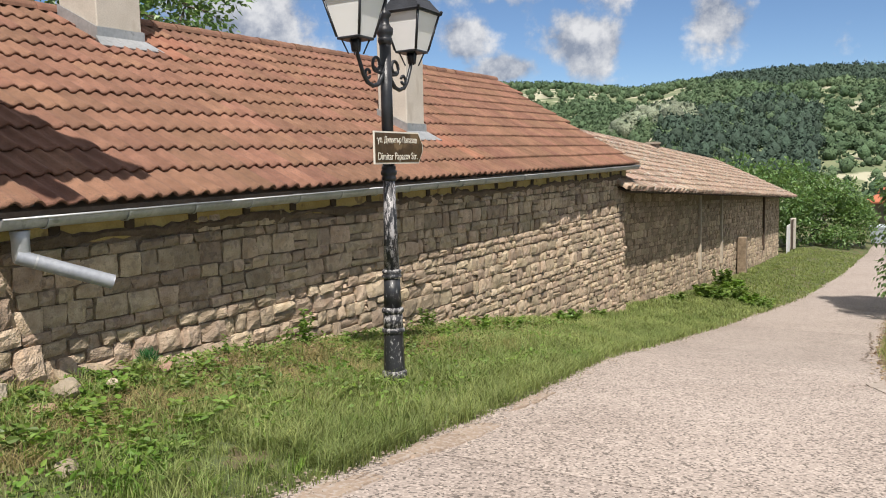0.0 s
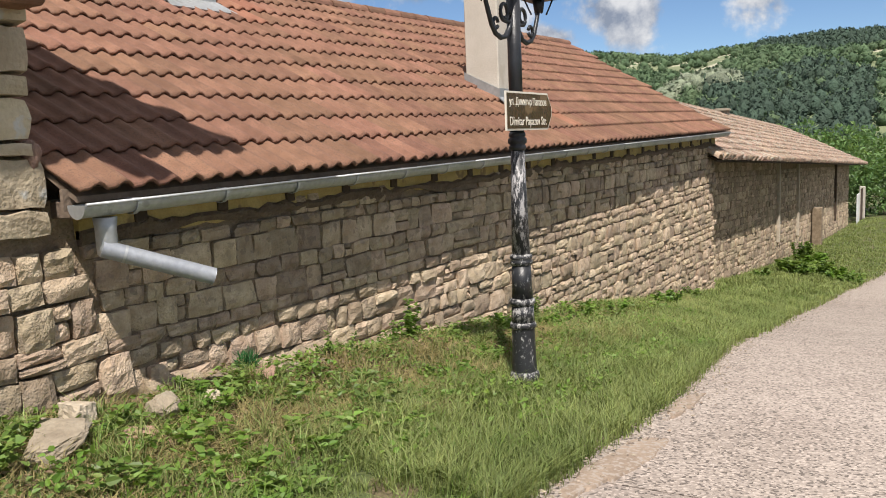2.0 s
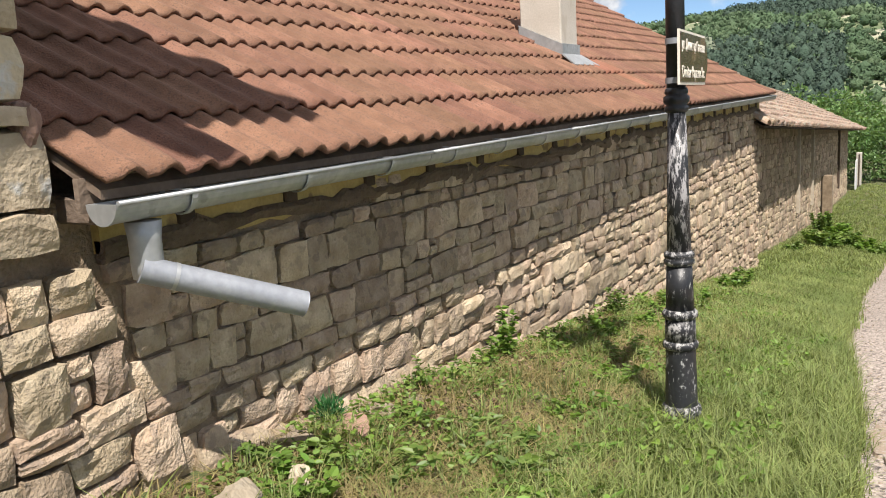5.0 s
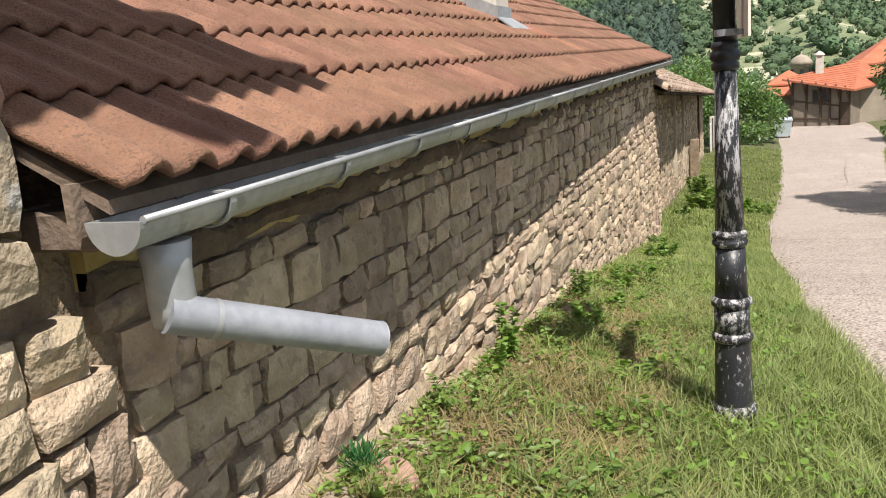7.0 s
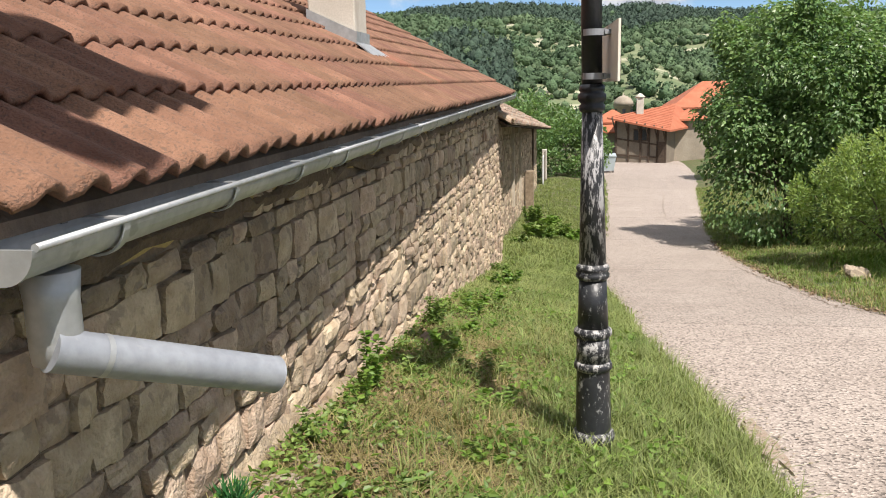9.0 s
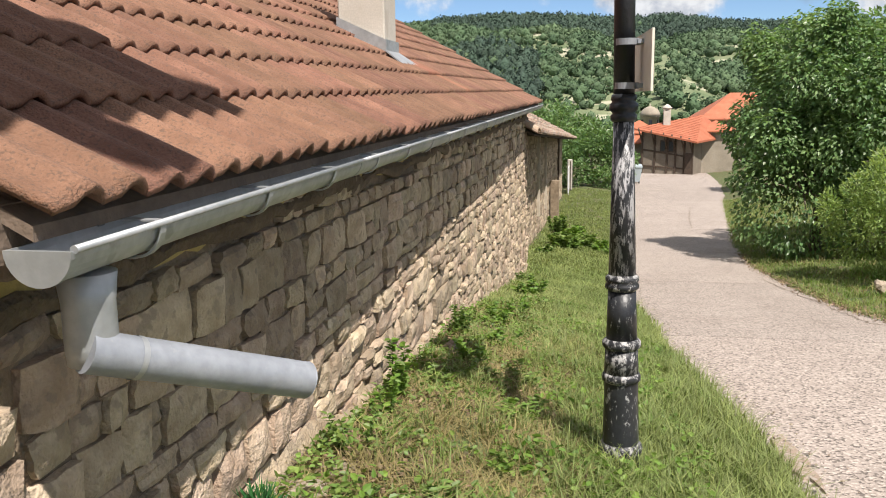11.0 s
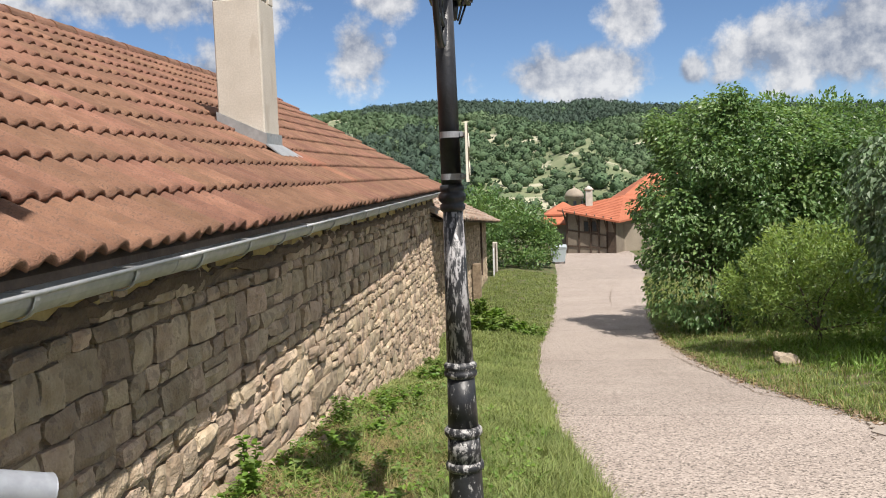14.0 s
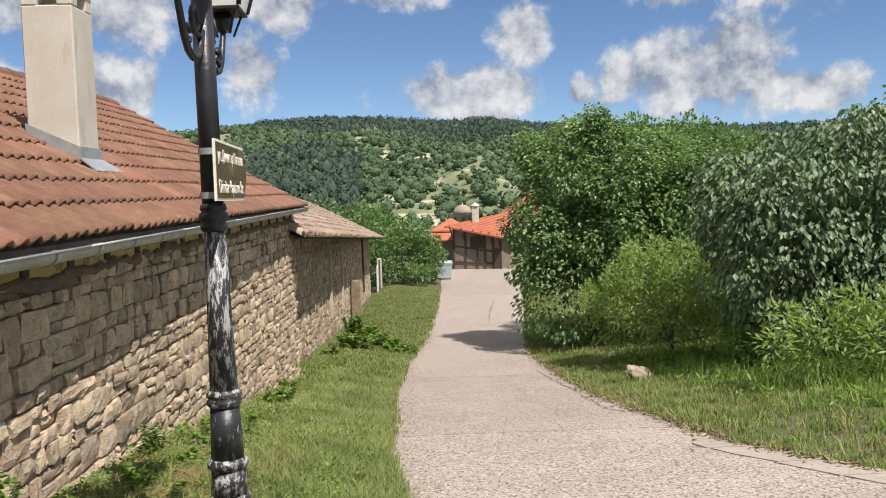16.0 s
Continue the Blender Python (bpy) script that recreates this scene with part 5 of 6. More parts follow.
tagged(blades("grass_tufts", tufted(scatter(260, 74, clump), 75, 26, 0.04), 0.12, 0.0034, M_LIGHTLEAF, 76, 0.8), "fresh bright-green tufts in the verge", "grass", kind="stuff")


def build_weed(at, tall, spread, count, material, seed, leaf, label, name="weed"):
    """A leafy weed: several stems with leaves in pairs."""
    rng = np.random.default_rng(seed)
    w = thing(name, label, "weed", (at[0], at[1], on_land(*at) - 0.01), group="weeds along the wall")
    pts, ways = [], []
    for i in range(count):
        a, s = rng.random() * 6.28, spread * rng.random() ** 0.7
        top = np.array([math.cos(a) * s, math.sin(a) * s, tall * rng.uniform(0.45, 1.0)])
        foot = np.array([math.cos(a) * s * 0.45, math.sin(a) * s * 0.45, 0.0])
        part("stem", tube(bmesh.new(), [foot, (foot + top) / 2 + np.array([0, 0, 0.02]), top], 0.0035, 4, 0.0015), M_LIGHTLEAF, w)
        k = max(5, int(top[2] / 0.015))
        for j in range(k):
            f = 0.2 + 0.8 * j / (k - 1)
            p = foot + (top - foot) * f
            b = j * 2.4 + rng.random()
            for h in (0, math.pi):
                pts.append(p)
                ways.append((math.cos(b + h), math.sin(b + h), rng.uniform(0.0, 0.6)))
    leaves("leaves", pts, ways, leaf * 0.72, leaf * 0.46, material, w, droop=0.15, full=True)
    return w


WEEDS = [((0.0, 4.35), 0.4, 0.12, 4, 0.07, M_LIGHTLEAF), ((0.02, 4.05), 0.26, 0.14, 4, 0.06, M_LIGHTLEAF), ((0.05, 3.4), 0.2, 0.2, 6, 0.05, M_WEED),
         ((0.12, 2.2), 0.2, 0.22, 12, 0.07, M_WEED), ((0.3, 1.9), 0.18, 0.22, 12, 0.075, M_LIGHTLEAF), ((0.45, 2.3), 0.16, 0.24, 12, 0.07, M_WEED),
         ((0.6, 1.55), 0.17, 0.25, 14, 0.08, M_LIGHTLEAF), ((0.25, 1.35), 0.2, 0.24, 12, 0.08, M_WEED), ((0.9, 2.05), 0.14, 0.3, 20, 0.085, M_LIGHTLEAF),
         ((1.05, 2.5), 0.14, 0.26, 16, 0.08, M_LIGHTLEAF), ((0.75, 2.75), 0.15, 0.25, 14, 0.075, M_WEED), ((0.45, 3.1), 0.13, 0.22, 12, 0.06, M_WEED),
         ((0.2, 4.9), 0.16, 0.22, 11, 0.065, M_WEED), ((0.3, 5.5), 0.2, 0.2, 10, 0.07, M_LIGHTLEAF), ((0.0, 6.6), 0.3, 0.12, 7, 0.06, M_WEED),
         ((0.15, 7.6), 0.18, 0.3, 10, 0.08, M_LIGHTLEAF), ((0.25, 8.3), 0.16, 0.25, 8, 0.075, M_LIGHTLEAF), ((0.6, 4.4), 0.12, 0.25, 12, 0.06, M_LIGHTLEAF),
         ((0.35, 0.7), 0.22, 0.25, 12, 0.085, M_WEED), ((0.1, 0.95), 0.2, 0.2, 10, 0.08, M_WEED), ((0.75, 1.0), 0.15, 0.25, 12, 0.08, M_WEED), ((1.25, 1.5), 0.12, 0.22, 11, 0.09, M_WEED),
         ((0.3, 10.4), 0.25, 0.25, 10, 0.1, M_LIGHTLEAF), ((0.1, 12.6), 0.2, 0.25, 9, 0.09, M_WEED), ((0.35, 20.5), 0.7, 0.5, 20, 0.16, M_WEED), ((0.7, 21.5), 0.5, 0.55, 20, 0.16, M_WEED),
         ((1.2, 21.2), 0.45, 0.5, 18, 0.15, M_LIGHTLEAF), ((0.0, 24), 0.9, 0.3, 12, 0.14, M_WEED), ((0.4, 23), 0.5, 0.45, 15, 0.15, M_LIGHTLEAF), ((1.6, 20.8), 0.35, 0.4, 14, 0.14, M_WEED), ((-0.1, 18.6), 0.4, 0.3, 10, 0.12, M_WEED),
         ((0.95, 3.05), 0.13, 0.26, 14, 0.07, M_LIGHTLEAF), ((0.7, 3.7), 0.12, 0.24, 12, 0.06, M_LIGHTLEAF), ((0.45, 2.75), 0.12, 0.22, 12, 0.06, M_LIGHTLEAF), ((0.55, 5.1), 0.12, 0.22, 10, 0.06, M_WEED),
         ((1.3, 2.2), 0.11, 0.24, 14, 0.075, M_LIGHTLEAF), ((0.9, 1.5), 0.14, 0.26, 15, 0.08, M_LIGHTLEAF), ((0.15, 2.95), 0.13, 0.18, 10, 0.055, M_WEED), ((0.3, 6.4), 0.14, 0.22, 10, 0.065, M_LIGHTLEAF)]
for i, (at, tall, spread, count, size, mat_) in enumerate(WEEDS):
    build_weed(at, tall * (0.72 if at[1] < 3.4 else 0.6 if at[1] > 18 else 1.0), spread, count, mat_, 100 + i, size, "leafy green weed growing by the stone wall" if mat_ is M_WEED else "pale yellow-green weed growing in the verge")


rng = np.random.default_rng(77)
cover = scatter(9500, 31, lambda r: (lambda x, y: (x, y) if noise.noise(Vector((x * 2.2, y * 1.6, 9))) > -0.18 + 0.25 * x else None)(-0.12 + 1.7 * r.random() ** 1.3, r.uniform(-1.5, 9)))
cover_at = np.column_stack([cover, land(cover[:, 0], cover[:, 1]) + 0.01 + 0.07 * rng.random(len(cover))])
tagged(leaves("creeping_leaves", cover_at, np.column_stack([rng.normal(size=(len(cover), 2)), rng.uniform(0, 0.7, len(cover))]), 0.034, 0.024, M_WEED, full=True), "low creeping weeds covering the verge soil", "weeds", kind="stuff")
bright = scatter(1900, 33, lambda r: (lambda x, y: (x, y) if noise.noise(Vector((x * 1.8, y * 1.3, 21))) > 0.16 else None)(-0.1 + 1.8 * r.random(), r.uniform(-1.0, 10)))
cover_at = np.column_stack([bright, land(bright[:, 0], bright[:, 1]) + 0.02 + 0.09 * rng.random(len(bright))])
tagged(leaves("creeping_leaves", cover_at, np.column_stack([rng.normal(size=(len(bright), 2)), rng.uniform(0, 0.7, len(bright))]), 0.042, 0.03, M_LIGHTLEAF, full=True), "bright broad-leaved weeds over the verge", "weeds", kind="stuff")
far_cover = scatter(3000, 32, lambda r: (r.uniform(5.0, 10.5), r.uniform(6, 16)))
far_cover = far_cover[far_cover[:, 0] > np.interp(far_cover[:, 1], EDGE_Y, EDGE_R) + 1.0]
cover_at = np.column_stack([far_cover, land(far_cover[:, 0], far_cover[:, 1]) + 0.02 + 0.2 * rng.random(len(far_cover)) ** 2])
tagged(leaves("creeping_leaves", cover_at, np.column_stack([rng.normal(size=(len(far_cover), 2)), rng.uniform(0.2, 1.2, len(far_cover))]), 0.13, 0.03, M_LIGHTLEAF), "rank weeds in front of the bushes", "weeds", kind="stuff")


litter = scatter(8500, 61, lambda r: (lambda x, y: (x, y) if noise.noise(Vector((x * 2.0, y * 1.4, 3))) > 0.1 * x - 0.2 else None)(-0.12 + 1.25 * r.random() ** 1.2, r.uniform(0.2, 8)))
litter_at = np.column_stack([litter, land(litter[:, 0], litter[:, 1]) + 0.006 + 0.03 * rng.random(len(litter)) ** 2])
tagged(leaves("dead_leaves", litter_at, np.column_stack([rng.normal(size=(len(litter), 2)), rng.uniform(-0.1, 0.3, len(litter))]), 0.042, 0.02, M_LITTER, full=True), "brown dead leaves and twigs between the weeds", "leaf litter", kind="stuff")


def edge_litter(r):
    y = 5 + 17 * r.random() ** 1.2
    return float(np.interp(y, EDGE_Y, EDGE_R)) + r.normal(0, 0.09) - 0.04, y


brown = scatter(2600, 62, edge_litter)
brown_at = np.column_stack([brown, land(brown[:, 0], brown[:, 1]) + 0.014 + 0.015 * rng.random(len(brown))])
tagged(leaves("dead_leaves", brown_at, np.column_stack([rng.normal(size=(len(brown), 2)), rng.uniform(-0.05, 0.25, len(brown))]), 0.06, 0.028, M_LITTER, full=True), "brown dead leaves drifted along the lane's edge", "leaf litter", kind="stuff")


def lone_rock(at, size, seed, material, turn, label, sink=0.25, rough=0.3):
    bm = bmesh.new()
    made = bmesh.ops.create_icosphere(bm, subdivisions=4, radius=0.5)["verts"]
    r = random.Random(seed * 7 + 1)
    planes = [(Vector((r.gauss(0, 1), r.gauss(0, 1), r.gauss(0, 0.8))).normalized(), r.uniform(0.27, 0.4)) for _ in range(13)] + [(Vector((r.uniform(-0.25, 0.25), r.uniform(-0.25, 0.25), 1)).normalized(), 0.33)]
    off = Vector((seed * 3.7, seed * 1.9, seed * 5.1))
    for v in made:
        q = v.co.copy() * 1.15
        for n_, d_ in planes:
            over = q.dot(n_) - d_
            if over > 0:
                q -= n_ * over
        q *= 1 + 0.09 * noise.noise(q * 6 + off) + 0.07 * noise.noise(q * 15 + off)
        v.co = Vector((q.x * size[0], q.y * size[1], q.z * size[2])) * 1.3
    for f in bm.faces:
        f.smooth = False
    ob = part("rock", bm, material)
    ob.matrix_world = pose(at[0], at[1], on_land(*at) + size[2] * (0.5 - sink), *turn)
    tagged(ob, label, "rock", "loose stones on the verge")


lone_rock((0.34, 1.06), (0.27, 0.38, 0.16), 1, M_ROCK, (10, -10, 25), "large split boulder lying in the weeds")
lone_rock((0.17, 1.30), (0.19, 0.23, 0.2), 2, M_PALEROCK, (0, 14, 40), "pale broken boulder against the wall foot")
lone_rock((0.24, 1.74), (0.14, 0.21, 0.21), 3, M_ROCK, (10, 20, 70), "pointed grey-brown stone among weeds", 0.2)
lone_rock((0.22, 2.07), (0.08, 0.10, 0.12), 4, M_PALEROCK, (0, 0, 20), "small pale stone upright in the weeds")
lone_rock((0.42, 1.42), (0.16, 0.2, 0.09), 5, M_PINKROCK, (0, 5, 10), "flat reddish stone in the grass")
lone_rock((0.55, 1.5), (0.1, 0.12, 0.06), 6, M_PINKROCK, (0, 5, 60), "small reddish stone in the grass")
lone_rock((0.03, 5.85), (0.13, 0.17, 0.12), 7, M_ROCK, (5, 0, 0), "yellowish stone at the foot of the wall")
lone_rock((1.2, 1.0), (0.09, 0.12, 0.09), 8, M_ROCK, (0, 10, 30), "pale limestone block in the grass", 0.3)
lone_rock((5.55, 13.75), (0.34, 0.32, 0.32), 9, M_ROCK, (0, 8, 15), "pale boulder at the edge of the lane", 0.32)
for i, (x, y, s) in enumerate([(-0.02, 2.35, 0.2), (0.02, 2.62, 0.26), (0.0, 2.95, 0.22), (0.12, 2.5, 0.16), (0.05, 3.2, 0.15), (-0.05, 3.6, 0.14), (-0.02, 2.15, 0.15)]):
    lone_rock((x, y), (s * 0.8, s, s * 0.35), 20 + i, M_PINKROCK if i % 2 else M_ROCK, (0, 4, 40 * i), "rubble fragment fallen at the wall foot", 0.3)

rng = np.random.default_rng(5)
net = thing("plastic_net", "tangle of green plastic netting at the wall foot", "litter", (-0.05, 2.62, on_land(-0.05, 2.62) + 0.05))
d = rng.normal(size=(420, 3)) * 0.026
leaves("netting", d + np.array([0, 0, 0.03]), d + np.array([0, 0, 0.05]) + rng.normal(size=(420, 3)) * 0.03, 0.05, 0.006, M_TARP, net)


def fringe(r):
    y = r.uniform(8.2, 17)
    return float(np.interp(y, EDGE_Y, EDGE_R)) + 1.5 + 2.6 * r.random() ** 0.8 - 0.05 * (y - 8), y


tagged(blades("tall_weeds", tufted(scatter(700, 41, fringe), 42, 8, 0.1), 0.3, 0.005, M_LIGHTLEAF, 43, 0.9), "tall arching grass and weeds before the bushes", "weeds", kind="stuff")


# ---- bushes and trees across the lane ----
def build_tree(name, at, lobes, count, length, width, material, seed, label, category="tree", trunk=0.12, droop=0.1, shell=0.6):
    z = on_land(*at)
    t = thing(name, label, category, (at[0], at[1], z - 0.02))
    bm = bmesh.new()
    r = random.Random(seed)
    mid = Vector(lobes[0][0])
    tube(bm, [(0, 0, -0.1), (0.05, 0.03, mid.z * 0.35), (mid.x * 0.5, mid.y * 0.5, mid.z * 0.7)], trunk, 9, trunk * 0.6)
    for c, rad in lobes:
        c = Vector(c)
        s = Vector((mid.x * 0.3, mid.y * 0.3, mid.z * 0.45))
        tube(bm, [s, s.lerp(c, 0.5) + Vector((r.uniform(-0.2, 0.2), r.uniform(-0.2, 0.2), 0.1)), c], trunk * 0.55, 6, trunk * 0.15)
        for _ in range(4):
            e = c + Vector((r.uniform(-1, 1) * rad[0], r.uniform(-1, 1) * rad[1], r.uniform(-0.6, 1) * rad[2])) * 0.75
            tube(bm, [c, c.lerp(e, 0.6) + Vector((0, 0, 0.05)), e], trunk * 0.15, 5, trunk * 0.05)
    part("trunk", bm, M_BARK, t)
    twigs = []
    for c, rad in lobes:
        for _ in range(15):
            d = Vector((r.gauss(0, 1), r.gauss(0, 1), abs(r.gauss(0.4, 0.8)))).normalized()
            k = r.uniform(0.13, 0.36)
            twigs.append(((c[0] + d.x * rad[0], c[1] + d.y * rad[1], c[2] + d.z * rad[2]), (rad[0] * k, rad[1] * k, rad[2] * k * r.uniform(0.7, 1.5))))
    p, w = crown_points(count, list(lobes) + twigs, seed, shell)
    keep = p[:, 2] > 0.03
    leaves("crown", p[keep], w[keep], length, width, material, t, droop)
    return t


build_tree("vine_covered_tree", (6.35, 21.5), [((0, 0, 3.2), (1.9, 1.9, 2.0)), ((-0.6, -1.2, 1.6), (1.5, 1.4, 1.6)), ((0.9, -1.6, 2.6), (1.6, 1.5, 1.9)), ((-0.3, 0.8, 4.3), (1.3, 1.4, 1.2)), ((1.6, -1.0, 3.9), (1.3, 1.3, 1.3)), ((0.3, -0.5, 4.9), (0.7, 0.7, 0.9)), ((-1.1, 0.2, 2.6), (1.0, 1.3, 1.3)), ((1.9, -2.4, 1.5), (1.3, 1.2, 1.5)), ((2.7, -2.0, 2.8), (1.5, 1.4, 1.8))], 60000, 0.12, 0.08, M_LEAF, 1, "tree smothered in climbing green vines beside the lane", trunk=0.16, droop=0.85, shell=0.72)
build_tree("roadside_tree", (8.6, 24.5), [((0, 0, 3.6), (2.2, 2, 1.9)), ((-0.8, -0.4, 5.0), (1.1, 1.2, 0.9)), ((1.8, 0.2, 4.3), (1.8, 1.6, 1.4)), ((0.3, -1, 2.2), (2, 1.6, 1.6))], 22000, 0.13, 0.08, M_LEAF, 2, "dense broad-leaved tree behind the vine-covered one", trunk=0.16, droop=0.2)
# hidden behind the vine tree; added to throw shade across the far lane
build_tree("roadside_tree", (11.0, 46.5), [((0, 0, 3.4), (1.9, 1.9, 1.9)), ((-0.9, 0.6, 2.4), (1.4, 1.4, 1.4)), ((0.8, -0.4, 4.2), (1.2, 1.2, 1.0))], 5000, 0.22, 0.14, M_LEAF, 12, "unseen broad-leaved tree added to shade the lower bend of the lane", trunk=0.16, droop=0.4)
build_tree("mulberry_bush", (8.5, 13.0), [((-0.9, 0.3, 1.8), (1.0, 1.0, 1.4)), ((0, 0, 1.9), (1.9, 1.5, 1.7)), ((-1.0, -0.2, 1.2), (1.1, 1.0, 1.2)), ((1.6, -0.4, 2.4), (1.6, 1.3, 1.5)), ((0.4, 0.2, 3.0), (1.2, 1.2, 0.8)), ((3.0, 0, 2.8), (1.6, 1.4, 1.5)), ((1.0, -0.9, 1.1), (1.6, 0.9, 1.1))], 32000, 0.118, 0.076, M_MULBERRY, 3, "broad-leaved mulberry bush with hanging leaves", "bush", 0.09, 1.3, 0.6)
build_tree("roadside_tree", (13.3, 15.5), [((0.3, 0.2, 5.3), (1.3, 1.3, 1.0)), ((0, 0, 3.4), (2.0, 2.0, 1.9)), ((-1, -0.4, 2.0), (1.6, 1.5, 1.5)), ((0.2, 0, 4.7), (1.2, 1.2, 0.8))], 11000, 0.15, 0.09, M_LEAF, 4, "leafy tree standing above the mulberry bush", trunk=0.15, droop=0.2)
build_tree("elder_shrub", (6.5, 15.2), [((0, 0, 0.9), (0.9, 0.8, 0.9)), ((-0.55, 1.2, 0.8), (0.7, 0.9, 0.9)), ((0.6, 0.5, 1.4), (0.8, 0.8, 0.8)), ((-0.3, 0.6, 1.5), (0.6, 0.7, 0.7)), ((0.9, -0.5, 0.6), (0.8, 0.7, 0.6))], 15000, 0.10, 0.035, M_ELDER, 5, "fine-leaved yellow-green shrub at the lane's edge", "bush", 0.04, 0.0, 0.4)
build_tree("elder_shrub", (8.0, 10.2), [((0, 0, 0.5), (1.1, 0.6, 0.6)), ((0.9, -0.2, 0.7), (0.8, 0.6, 0.7)), ((-0.9, 0.4, 0.4), (0.8, 0.5, 0.5)), ((1.6, -0.6, 1.0), (0.7, 0.6, 1.0))], 8000, 0.13, 0.035, M_ELDER, 6, "feathery light-green shrub leaning over the grass", "bush", 0.035, 0.0, 0.4)
build_tree("elder_shrub", (7.5, 13.2), [((0, 0, 0.35), (0.8, 0.6, 0.45)), ((0.8, 0.2, 0.5), (0.6, 0.5, 0.5))], 3500, 0.10, 0.03, M_ELDER, 7, "low feathery shrub beside the pale boulder", "bush", 0.03, 0.0, 0.4)
build_tree("elder_shrub", (7.2, 12.5), [((0, 0, 0.35), (0.55, 0.5, 0.4)), ((0.5, 0.3, 0.55), (0.5, 0.5, 0.45)), ((-0.2, 0.7, 0.5), (0.5, 0.5, 0.4))], 3600, 0.11, 0.03, M_LIGHTLEAF, 17, "low light-green shrub among the tall weeds", "bush", 0.03, 0.0, 0.35)
build_tree("elder_shrub", (9.6, 9.6), [((0, 0, 0.6), (0.8, 0.6, 0.7)), ((0.7, 0.2, 1.0), (0.6, 0.6, 0.8)), ((-0.6, 0.3, 0.5), (0.6, 0.5, 0.5))], 5200, 0.13, 0.035, M_LIGHTLEAF, 18, "tall feathery shrub bending over the weeds", "bush", 0.035, 0.0, 0.35)
build_tree("roadside_bush", (0.9, 48.5), [((0, 0, 1.6), (1.6, 1.8, 1.6)), ((-1.2, -1.5, 1.0), (1.1, 1.3, 1.0)), ((1.2, 1.6, 1.2), (0.9, 1.3, 1.1)), ((-0.8, 2.0, 2.4), (1.5, 1.6, 1.3)), ((0.7, -1.6, 0.5), (0.8, 1.0, 0.6)), ((1.6, 0.5, 1.3), (0.75, 1.3, 1.25))], 10500, 0.2, 0.12, M_LEAF, 8, "rank green bushes overgrowing the yard wall", "bush", 0.1)
build_tree("roadside_bush", (-1.8, 46), [((0, 0, 2.2), (2, 2.4, 1.9)), ((-2, 1, 2.8), (2, 2, 1.7)), ((1, 3, 2.6), (1.5, 2, 1.5))], 8000, 0.24, 0.14, M_LEAF, 9, "dense green trees behind the shed", "tree", 0.12)
build_tree("garden_tree", (-6.2, 7.6), [((0, 0, 4.6), (1.4, 1.6, 1.2)), ((0.4, 1.2, 4.7), (0.9, 0.9, 0.7)), ((0.2, -1.8, 4.9), (1.2, 1.2, 1.1))], 5000, 0.14, 0.09, M_LEAF, 10, "leafy garden tree rising behind the roof", trunk=0.12)


# ---- far house, dome, bin ----
def gabled(bm, x0, x1, y0, y1, z0, z1, out=0.5):
    """A hipped tiled roof over a block."""
    a, b, c, d = (x0 - out, y0 - out, z0), (x1 + out, y0 - out, z0), (x1 + out, y1 + out, z0), (x0 - out, y1 + out, z0)
    w = (y1 - y0) / 2 + out
    lo = [bm.verts.new(p) for p in (a, b, c, d)]
    un = [bm.verts.new((p[0], p[1], p[2] - 0.12)) for p in (a, b, c, d)]
    r0, r1 = bm.verts.new((x0 - out + w * 0.8, (y0 + y1) / 2, z1)), bm.verts.new((x1 + out - w * 0.8, (y0 + y1) / 2, z1))
    for f in ((lo[0], lo[1], r1, r0), (lo[1], lo[2], r1), (lo[2], lo[3], r0, r1), (lo[3], lo[0], r0), tuple(reversed(un))):
        bm.faces.new(f)
    for i in range(4):
        bm.faces.new((un[i], un[(i + 1) % 4], lo[(i + 1) % 4], lo[i]))


